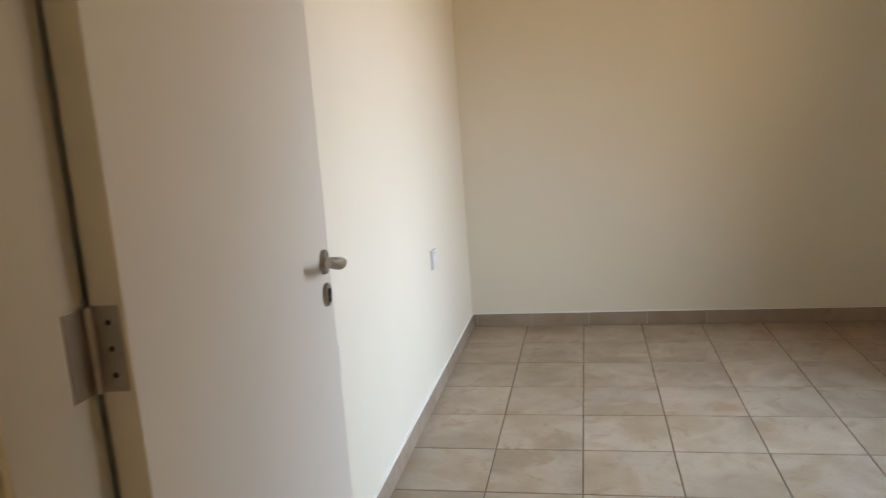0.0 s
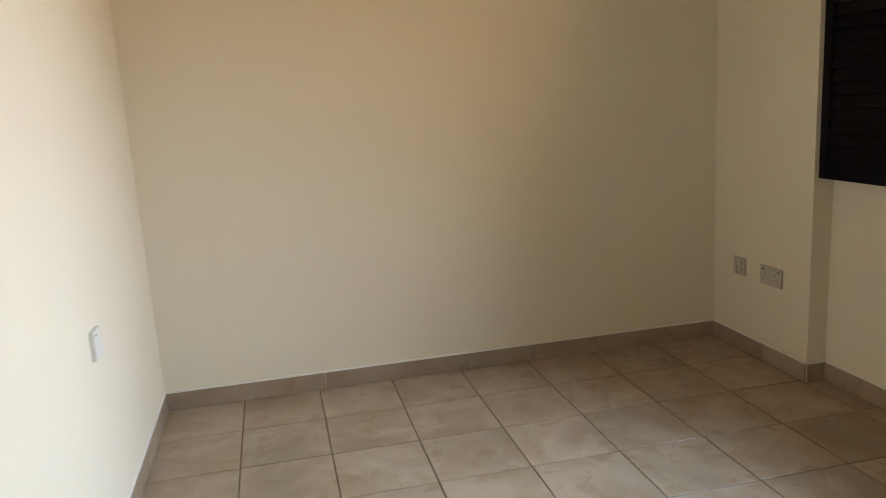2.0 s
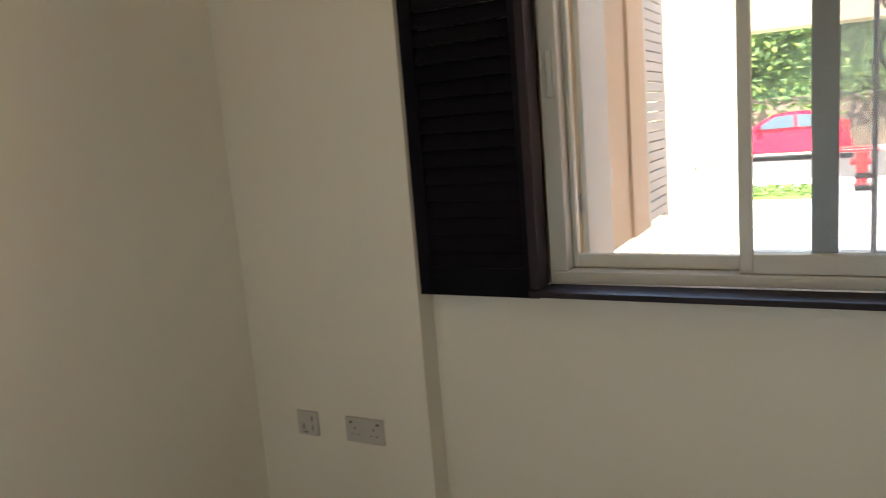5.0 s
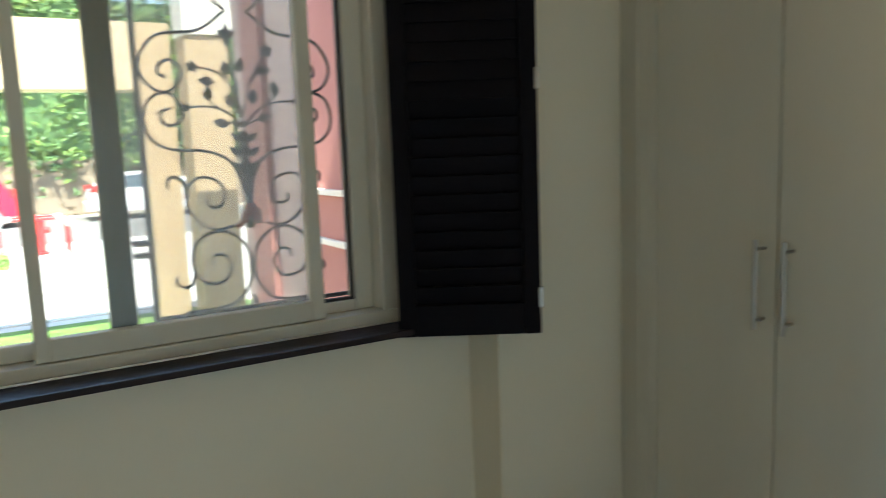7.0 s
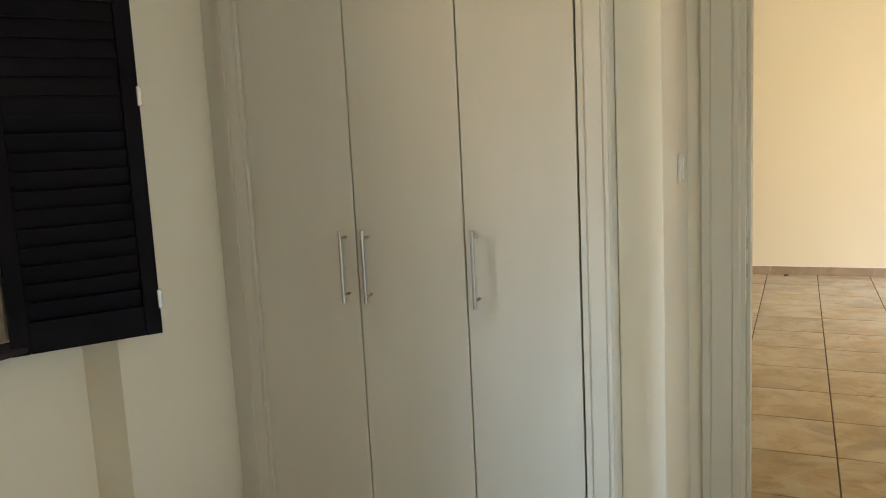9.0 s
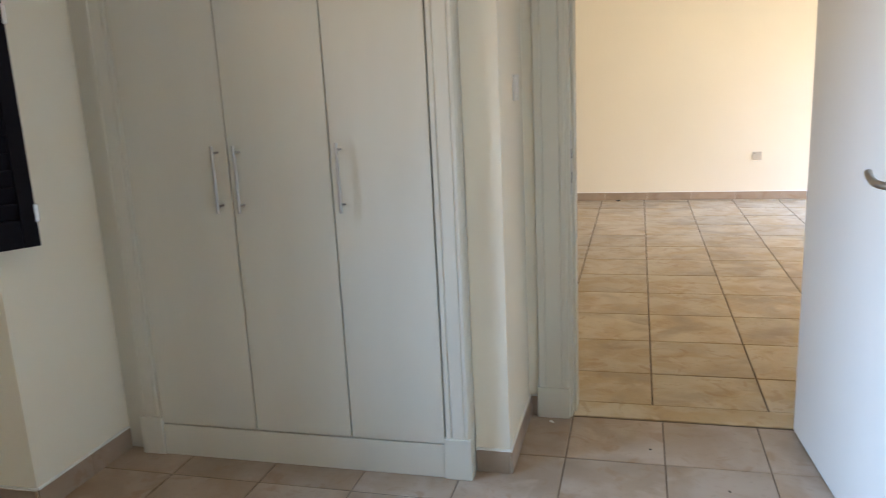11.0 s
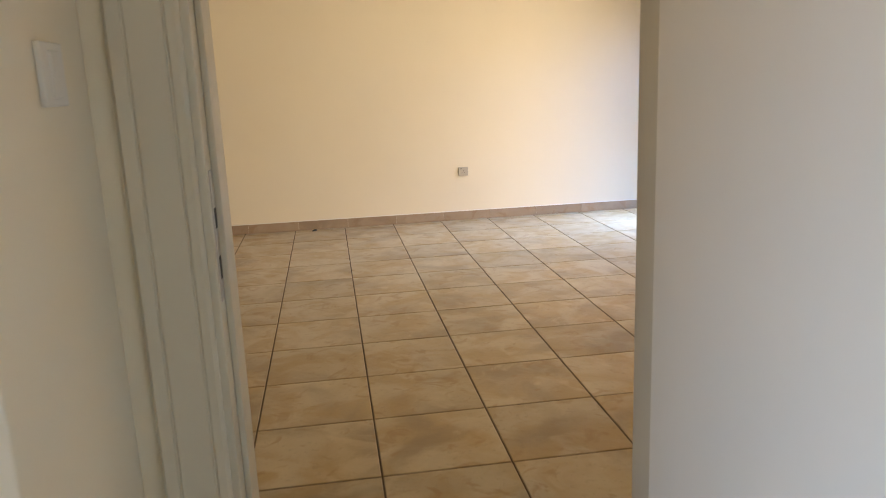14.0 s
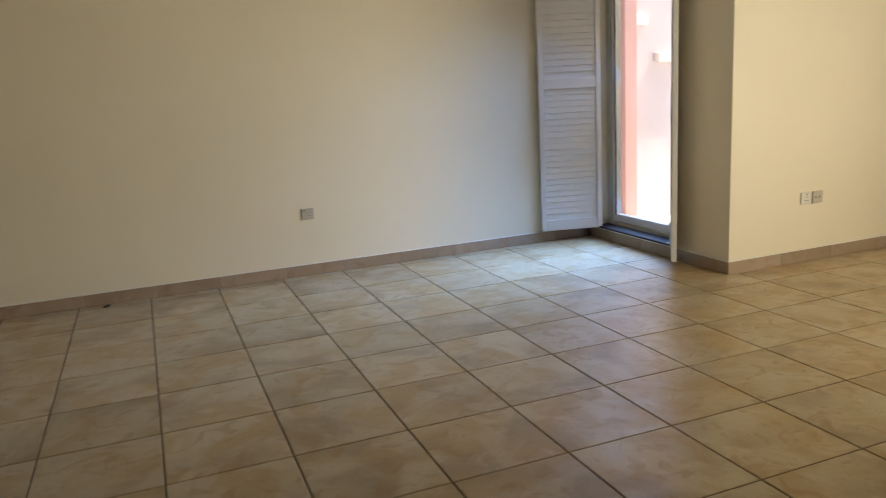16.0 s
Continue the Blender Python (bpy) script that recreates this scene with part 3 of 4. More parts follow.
# ---- sockets and switches ----
def wall_plate(name, w, h, m, label, slots, category="socket", depth=0.009, material=None, group="", rocker=False):
    """Local x across, z up, the face towards local y."""
    t = thing(name, m, label, category, group)
    part("plate", box(-w / 2, w / 2, 0, depth, -h / 2, h / 2, bevel=0.0025), material or PLASTIC, t)
    for x, z, sw, sh in slots:
        part("slot", box(x - sw / 2, x + sw / 2, depth - 0.001, depth + 0.0006, z - sh / 2, z + sh / 2), PIN, t)
    if rocker:
        for x in (rocker if isinstance(rocker, tuple) else (0.0,)):
            rb = box(x - 0.017, x + 0.017, depth - 0.001, depth + 0.004, -0.032, 0.032, bevel=0.002)
            part("rocker", rb, PLASTIC, t)
    return t


def pins(cx, s=1.0):
    return [(cx, 0.008 * s, 0.005, 0.010), (cx - 0.011, -0.014 * s, 0.008, 0.004), (cx + 0.011, -0.014 * s, 0.008, 0.004)]


# on the pier beside the window, facing the room
wall_plate("data_socket", 0.086, 0.086, pose(PIER_A - 0.0005, -0.218, 0.409, 0, 0, 90), "single white plastic outlet plate on the cream wall",
           [(-0.02, 0.018, 0.006, 0.018), (-0.02, -0.014, 0.006, 0.02), (0.018, -0.012, 0.006, 0.022), (0.012, -0.032, 0.02, 0.005)], material=PLASTIC_SHADE)
wall_plate("double_socket", 0.146, 0.086, pose(PIER_A - 0.0005, -0.449, 0.409, 0, 0, 90), "double white plastic power socket on the cream wall",
           pins(-0.036) + pins(0.036) + [(-0.052, 0.026, 0.012, 0.008), (0.052, 0.026, 0.012, 0.008)], material=PLASTIC_SHADE)
wall_plate("blank_plate", 0.086, 0.086, pose(0.0005, -1.035, 0.637, 0, 0, -90), "single white plate coming loose from the wall", [(0.02, 0.03, 0.012, 0.006)], depth=0.014)
wall_plate("tv_socket", 0.086, 0.086, pose(0.0005, -2.572, 0.634, 0, 0, -90), "single white outlet with a round aerial port",
           [(0.03, 0.028, 0.008, 0.008), (0.0, 0.004, 0.013, 0.013), (0.012, -0.02, 0.005, 0.005), (-0.012, -0.02, 0.005, 0.005)])
wall_plate("telephone_socket", 0.086, 0.086, pose(0.0005, -2.482, 0.630, 0, 0, -90), "single white telephone outlet standing proud of the wall",
           [(0.02, 0.02, 0.012, 0.008), (0.0, -0.012, 0.018, 0.004), (-0.010, -0.006, 0.003, 0.014)], depth=0.018)
wall_plate("light_switch", 0.086, 0.086, pose(1.1675, -3.485, 1.262, 0, 0, 90), "white rocker light switch beside the door", [], "switch", rocker=True)
wall_plate("single_socket", 0.086, 0.078, pose(-0.380, FAR_Y + 0.0005, 0.437, 0, 0, 0), "single white switched socket on the long wall", pins(0.0, 0.8) + [(0.022, 0.024, 0.012, 0.007)], material=PLASTIC_SHADE)
wall_plate("single_socket", 0.086, 0.080, pose(-3.285, NOOK_Y + 0.0005, 0.417, 0, 0, 0), "single white power socket beside a blank plate", pins(0.0) + [(0.0, 0.026, 0.012, 0.007)])
wall_plate("aerial_socket", 0.086, 0.080, pose(-3.382, NOOK_Y + 0.0005, 0.417, 0, 0, 0), "cream aerial outlet plate beside the socket", [(-0.015, 0.0, 0.012, 0.012), (0.018, 0.0, 0.012, 0.012)], material=PLASTIC_SHADE)

# ---- living room glazed door ----
gd = thing("window_2", pose(0, 0, 0), "full-height cream framed glazed balcony door", "window", kind="structure")
for nm, y0, y1, z0, z1 in (("frame_sill", GLASS_DOOR[0], GLASS_DOOR[1], 0.085, 0.125), ("frame_head", GLASS_DOOR[0], GLASS_DOOR[1], 2.20, 2.25),
                           ("frame_jamb", GLASS_DOOR[0], GLASS_DOOR[0] + 0.045, 0.125, 2.20), ("frame_jamb", GLASS_DOOR[1] - 0.045, GLASS_DOOR[1], 0.125, 2.20)):
    window_bar(nm, gd, y0, y1, z0, z1, NOOK_X - 0.20, NOOK_X - 0.12)
for nm, y0, y1, z0, z1 in (("sash_stile", GLASS_DOOR[0] + 0.047, GLASS_DOOR[0] + 0.10, 0.127, 2.198), ("sash_stile", GLASS_DOOR[1] - 0.10, GLASS_DOOR[1] - 0.047, 0.127, 2.198),
                           ("sash_rail", GLASS_DOOR[0] + 0.10, GLASS_DOOR[1] - 0.10, 0.127, 0.185), ("sash_rail", GLASS_DOOR[0] + 0.10, GLASS_DOOR[1] - 0.10, 2.14, 2.198)):
    window_bar(nm, gd, y0, y1, z0, z1, NOOK_X - 0.185, NOOK_X - 0.135, WHITE_SHUTTER)
part("threshold", box(NOOK_X - 0.12, NOOK_X + 0.014, GLASS_DOOR[0] + 0.002, GLASS_DOOR[1] - 0.002, 0.087, 0.100, bevel=0.003), SILL, gd, "dark wooden threshold board")
part("gasket", box(NOOK_X - 0.134, NOOK_X - 0.128, GLASS_DOOR[0] + 0.096, GLASS_DOOR[0] + 0.103, 0.18, 2.15), RUBBER, gd)
g = part("pane", box(NOOK_X - 0.163, NOOK_X - 0.158, GLASS_DOOR[0] + 0.10, GLASS_DOOR[1] - 0.10, 0.185, 2.14), GLASS, gd, "clear glass pane")
g.visible_shadow = False
louvred_shutter("louvred_shutter", 0.49, 2.10, 0.032, 42, WHITE_SHUTTER, "tall white louvred shutter folded back almost flat to the wall", "balcony door shutters",
                pose(NOOK_X - 0.02, -8.828, 0.092, 0, 0, -14.2), mid_rail=(1.094, 1.168), tilt=-79, stile=0.038, bottom=0.085, hinge_mat=WHITE_SHUTTER, slat_w=0.049)
louvred_shutter("louvred_shutter", 0.49, 2.10, 0.032, 42, WHITE_SHUTTER, "tall white louvred shutter standing out edge-on", "balcony door shutters",
                pose(NOOK_X + 0.012, GLASS_DOOR[1] - 0.01, 0.092, 0, 0, 52.5), mid_rail=(1.094, 1.168), tilt=79, stile=0.038, bottom=0.085, hinge_mat=WHITE_SHUTTER, slat_w=0.049)

# Unseen slab and walls, added to stop direct sun at the living room opening.
structure("balcony_roof", box(-6.1, -2.6, -3.655, -1.4, 2.45, 2.6), CEIL, "unseen slab added to keep the sun out", "roof")
structure("balcony_screen", box(-6.1, -2.6, -1.4, -1.25, -0.12, 2.6), WALL, "unseen wall added to keep the sun out", "wall")
structure("balcony_side", box(-6.25, -6.1, -3.655, -1.25, -0.12, 2.6), WALL, "unseen wall added to keep the sun out", "wall")

# ---- wrought-iron window guard ----
def smooth_line(ctrl, steps=6):
    """Points on a Catmull-Rom line through the controls."""
    c = [Vector(p) for p in ctrl]
    c = [2 * c[0] - c[1]] + c + [2 * c[-1] - c[-2]]
    out = []
    for p0, p1, p2, p3 in zip(c, c[1:], c[2:], c[3:]):
        for k in range(steps):
            t = k / steps
            out.append(0.5 * (2 * p1 + (p2 - p0) * t + (2 * p0 - 5 * p1 + 4 * p2 - p3) * t * t + (3 * p1 - p0 - 3 * p2 + p3) * t ** 3))
    out.append(c[-2])
    return out


GX, GY = 3.10, -2.173
guard = thing("window_guard", pose(GX, GY, 0), "black wrought-iron window guard with scrolls and a flower vase", "window guard")
SCROLLS = {
    "crown": [(.03, 1.77), (.106, 1.715), (.21, 1.70), (.254, 1.66), (.269, 1.61), (.248, 1.565), (.206, 1.547), (.17, 1.571), (.162, 1.61), (.186, 1.633), (.213, 1.623), (.22, 1.598), (.201, 1.586)],
    "shoulder": [(.197, 1.503), (.219, 1.495), (.222, 1.473), (.202, 1.457), (.172, 1.468), (.164, 1.504), (.186, 1.538), (.215, 1.545), (.251, 1.525), (.267, 1.481), (.26, 1.435), (.229, 1.403), (.182, 1.39), (.123, 1.387), (.07, 1.372), (.041, 1.351)],
    "curl": [(.047, 1.171), (.093, 1.163), (.14, 1.184), (.17, 1.228), (.174, 1.269), (.154, 1.303), (.121, 1.313), (.082, 1.298), (.067, 1.262), (.077, 1.233), (.098, 1.227), (.117, 1.236), (.116, 1.253)],
    "hook": [(.170, 1.258), (.178, 1.30), (.201, 1.318), (.22, 1.307), (.219, 1.284)],
    "ring": [(.116, 1.063), (.109, 1.087), (.084, 1.091), (.064, 1.065), (.069, 1.029), (.10, 1.008), (.143, 1.018), (.168, 1.056), (.169, 1.098), (.149, 1.138), (.105, 1.158), (.057, 1.148), (.016, 1.109), (.004, 1.054), (.013, 1.0), (.047, .954), (.098, .937), (.20, .936)],
    "tail": [(.166, 1.044), (.177, 1.015), (.198, 1.008), (.218, 1.024), (.212, 1.044)],
    "top": [(.03, 1.77), (.106, 1.825), (.21, 1.84), (.254, 1.88), (.269, 1.93), (.248, 1.975), (.206, 1.993)],
}
for nm, ctrl in SCROLLS.items():
    for sgn in (1, -1):
        part("scroll", tube([(0, sgn * p.x, p.y) for p in smooth_line(ctrl)], 0.0048, 6), IRON, guard, "", True)
for u in (0.278, -0.318):
    part("bar", box(-0.007, 0.007, u - 0.007, u + 0.007, 0.80, 2.10, bevel=0.002), IRON, guard)
for z in (0.928, 2.05):
    part("rail", box(-0.006, 0.006, -0.311, 0.271, z - 0.006, z + 0.006, bevel=0.002), IRON, guard)
for z in (1.112, 1.145):
    part("bracket", box(-0.04, 0.01, 0.286, 0.325, z - 0.006, z + 0.006, bevel=0.002), IRON, guard)


def flat_shape(outline, thick=0.004):
    bm = bmesh.new()
    a = [bm.verts.new((-thick / 2, u, z)) for u, z in outline]
    b = [bm.verts.new((thick / 2, u, z)) for u, z in outline]
    bm.faces.new(a)
    bm.faces.new(b[::-1])
    for i in range(len(outline)):
        j = (i + 1) % len(outline)
        bm.faces.new((a[i], b[i], b[j], a[j]))
    return bm


def leaf_outline(u, z, length, width, deg):
    c, s = math.cos(radians(deg)), math.sin(radians(deg))
    prof = [(0, 0), (0.2, 0.75), (0.45, 1), (0.75, 0.6), (1, 0), (0.75, -0.6), (0.45, -1), (0.2, -0.75)]
    return [(u + c * a * length - s * b * width / 2, z + s * a * length + c * b * width / 2) for a, b in prof]


def star_outline(u, z, r, n=5, inner=0.62):
    return [(u + (r if k % 2 == 0 else r * inner) * math.sin(math.pi * k / n), z + (r if k % 2 == 0 else r * inner) * math.cos(math.pi * k / n)) for k in range(2 * n)]


LEAVES = [(.040, 1.613, 85), (-.001, 1.622, 105), (-.070, 1.608, 175), (.095, 1.577, 10), (.092, 1.545, 95), (.033, 1.525, 80), (-.034, 1.535, 100),
          (-.098, 1.558, 80), (-.064, 1.475, 170), (.062, 1.462, 15)]
for u, z, d in LEAVES:
    c, sn = 0.023 * math.cos(radians(d)), 0.023 * math.sin(radians(d))
    part("leaf", flat_shape(leaf_outline(u - c, z - sn, 0.046, 0.027, d)), IRON, guard)
part("finial", flat_shape([(0.030 + a, 1.704 + b) for a, b in ((0, .034), (-.010, .012), (-.026, .012), (-.018, -.006), (-.008, -.010), (-.006, -.03), (.006, -.03), (.008, -.010), (.018, -.006), (.026, .012), (.010, .012))], 0.008), IRON, guard)
for u, z, r in ((-.079, 1.664, .022), (.131, 1.616, .018), (.155, 1.505, .014), (-.159, 1.521, .013)):
    part("flower", flat_shape(star_outline(u, z, r), 0.008), IRON, guard)
STEMS = ([(0, 1.44), (.012, 1.56), (.030, 1.69)], [(0, 1.48), (-.03, 1.58), (-.077, 1.66)], [(.003, 1.47), (.022, 1.55), (.06, 1.60), (.125, 1.616)],
         [(.005, 1.455), (.05, 1.495), (.10, 1.508), (.15, 1.505)], [(-.005, 1.455), (-.05, 1.50), (-.10, 1.518), (-.155, 1.521)],
         [(.022, 1.55), (.038, 1.58), (.040, 1.60)], [(-.03, 1.575), (-.05, 1.60), (-.066, 1.607)], [(-.06, 1.505), (-.09, 1.53), (-.097, 1.55)],
         [(.06, 1.50), (.088, 1.52), (.092, 1.54)], [(0, 1.45), (-.03, 1.465), (-.06, 1.475)], [(0, 1.45), (.03, 1.462), (.06, 1.462)])
for ctrl in STEMS:
    part("stem", tube([(0, p.x, p.y) for p in smooth_line(ctrl)], 0.0032, 6), IRON, guard, "", True)
part("bud", disc(bmesh.new(), (-0.006, 0.0, 1.458), (1, 0, 0), 0.009, 0.012, 12), IRON, guard, "", True)
for z, w in ((1.425, .038), (1.385, .044), (1.346, .048)):
    part("vase_leaf", flat_shape([(-w, z + .010), (-w * .85, z - .008), (-w * .45, z - .020), (-.010, z - .012), (-.010, z - .03), (.010, z - .03), (.010, z - .012), (w * .45, z - .020),
                                  (w * .85, z - .008), (w, z + .010), (w * .6, z + .004), (w * .35, z - .002), (.008, z + .014), (-.008, z + .014), (-w * .35, z - .002), (-w * .6, z + .004)], 0.008), IRON, guard)
part("vase", flat_shape([(-.037, 1.338), (-.020, 1.30), (-.010, 1.24), (-.009, 1.16), (.009, 1.16), (.010, 1.24), (.020, 1.30), (.037, 1.338)], 0.012), IRON, guard)
part("spike", flat_shape([(-.008, .937), (0, .965), (.008, .937)], 0.008), IRON, guard)
rag = thing("red_ribbon", pose(GX - 0.014, GY, 1.155), "faded red cloth tied on the iron guard", "ribbon")
part("knot", flat_shape([(-.030, .018), (-.030, .055), (-.012, .078), (.012, .078), (.026, .045), (.030, .030), (.014, .022), (.004, .044), (-.006, .040), (-.008, .018)], 0.014), RED_CLOTH, rag)
part("tail", flat_shape([(.014, .05), (.046, .014), (.036, .004), (.006, .036)], 0.008), RED_CLOTH, rag, "loose faded end")

# ---- exterior shutter folded out beside the bedroom window ----
ext = thing("exterior_shutter", pose(3.075, -1.055, 0.86), "tan painted wooden exterior shutter folded out", "shutter", "exterior shutters")
for x0, x1, y0, y1 in ((0.0, 0.36, -0.03, 0.0), (0.363, 0.66, -0.022, 0.004), (0.663, 0.93, -0.034, 0.0)):
    part("board", box(x0, x1, y0, y1, 0, 1.6, bevel=0.004), TAN_WOOD, ext)
for z in (0.25, 0.90):
    part("hinge", box(0.27, 0.33, -0.045, -0.028, z, z + 0.07, bevel=0.003), PLASTIC, ext, "white painted hinge")
part("edge_strip", box(0.0, 0.29, -0.05, -0.031, 0, 1.6, bevel=0.003), FACADE_PALE, ext, "white painted edge strip")
part("stile", box(0.932, 0.99, -0.03, 0.0, 0, 1.45, bevel=0.003), FACADE_PALE, ext)
slat_mesh = finish(box(0.992, 1.30, -0.03, 0.004, -0.019, 0.019, bevel=0.004), "slat", FACADE_PALE)
for k in range(33):
    o = new("slat", slat_mesh)
    o.parent = ext
    o.location.z = 0.04 + k * 0.043
part("stile", box(1.302, 1.36, -0.03, 0.0, 0, 1.45, bevel=0.003), FACADE_PALE, ext)
part("bracket", box(-0.016, 0.0, -0.03, 0.0, 0.2, 0.26), STEEL, ext)

# ---- outdoors: ground and facades ----
GZ = -0.50
structure("ground", box(-400, 400, -400, 400, GZ - 0.3, GZ - 0.02), GROUND, "sandy bare ground round the houses", "ground")
structure("pavement", box(3.06, 19.5, -14, 12, GZ - 0.02, GZ), PAVING, "sunlit pale concrete paving", "pavement")
structure("road", box(19.66, 28, -60, 60, GZ - 0.02, GZ - 0.012), ASPHALT, "dark asphalt road", "road")
structure("kerb", box(19.5, 19.66, -60, 60, GZ - 0.02, GZ + 0.005, bevel=0.004), PAVING, "concrete kerb at the road", "kerb")
structure("lawn_strip", box(7.0, 10.3, -6, -0.3, GZ + 0.001, GZ + 0.02, bevel=0.008), GRASS, "narrow strip of lawn below the wall", "lawn")
structure("drive", box(10.75, 12.6, -9, 6, GZ + 0.001, GZ + 0.004), PAVING, "grey paved drive", "road")
for i in range(2):
    structure("drive_edge", box(12.6 - 1.97 * i, 12.72 - 1.97 * i, -9, 6, GZ + 0.001, GZ + 0.02, bevel=0.004), PAVING, "pale kerb stones along the drive", "kerb")

gate = thing("garden_gateway", pose(8.5, -1.5, GZ), "cream rendered gateway wall with a flat lintel", "gateway")
part("wall", box(0, 0.35, 0.555, 8.0, 0, 3.10, bevel=0.01), FACADE, gate)
part("lintel", box(0, 0.35, -1.285, 0.553, 2.485, 3.10, bevel=0.01), FACADE, gate)
# Pier and arcade shaft carry painted shade in their tan render.
part("pier", box(0, 0.40, -1.585, -1.288, 0, 3.10, bevel=0.01), SHADED_RENDER, gate)
arcade = thing("arcade", pose(8.2, -3.30, GZ), "cream rendered arcade pier with a pale beam", "arcade")
part("shaft", box(-0.19, 0.2, -0.19, 0.19, 0.12, 2.93, bevel=0.012), SHADED_RENDER, arcade)
part("base", box(-0.22, 0.23, -0.215, 0.215, 0, 0.12, bevel=0.01), SHADED_RENDER, arcade)
part("beam", box(-0.22, 0.22, -0.26, 0.20, 2.932, 3.6, bevel=0.01), FACADE_PALE, arcade)
# Stands for an open gate leaf, built flat against the wall.
wd = thing("meter_cabinet", pose(8.49, -0.72, GZ + 0.25), "tall white panelled gate leaf beside the gateway opening", "cabinet")
part("frame", box(-0.03, 0.0, -0.21, 0.21, 0.05, 2.3, bevel=0.004), FACADE_PALE, wd)
for z0, z1 in ((0.2, 0.95), (1.05, 2.15)):
    part("panel", box(-0.045, -0.031, -0.15, 0.15, z0, z1, bevel=0.008), FACADE_PALE, wd)
part("knob", disc(bmesh.new(), (-0.031, 0.17, 1.0), (-1, 0, 0), 0.02, 0.03), STEEL, wd, "", True)

wing = thing("house_wing", pose(3.06, -3.05, GZ), "pale pink rendered wing with terracotta pilasters", "house")
part("wall", box(0.0, 3.2, -0.4, 0.0, 0, 3.95), PINK_PALE, wing)
part("pilaster", box(0.85, 1.62, 0.0, 0.08, 0, 3.95, bevel=0.01), PINK, wing, "terracotta pilaster")
part("pilaster", box(2.48, 2.86, 0.0, 0.05, 0, 3.95, bevel=0.01), PINK, wing, "terracotta pilaster")
for z in (1.40, 1.65):
    part("string_course", box(0.9, 1.57, 0.082, 0.11, z, z + 0.03, bevel=0.005), FACADE_PALE, wing)
part("roof_edge", box(-0.1, 3.3, -0.5, 0.25, 3.952, 4.15, bevel=0.02), FACADE_PALE, wing)
house = thing("house", pose(3.06, 0.16, GZ), "unseen cream house block, extended to shade the wing", "house")
# Out of view; the length past the window wall is added to cast shade.
part("wall", box(-3.2, 2.2, 0.05, 6.0, 0, 3.95), FACADE, house)
part("upper_wall", box(-3.2, -0.002, -4.0, -0.005, 3.41, 3.95), FACADE, house)

# ---- outside the balcony door ----
court = thing("courtyard_wall", pose(-5.0, -11.5, GZ), "pale pink courtyard wall with ledges", "wall")
part("wall", box(-7, 3.5, -0.2, 0, 0, 5.0), COURT, court)
part("pilaster", box(0.10, 0.27, 0.0, 0.12, 0, 5.0, bevel=0.008), COURT_PINK, court, "terracotta pilaster")
part("ledge", box(-0.10, 0.11, 0.0, 0.06, 2.33, 2.45, bevel=0.01), FACADE_PALE, court)
part("ledge", box(-1.2, -0.24, 0.0, 0.08, 1.90, 2.01, bevel=0.01), FACADE_PALE, court)
structure("terrace", box(-9.1, -2.92, -11.49, -7.55, GZ - 0.019, GZ + 0.02), PAVING, "pale terrace paving", "pavement")

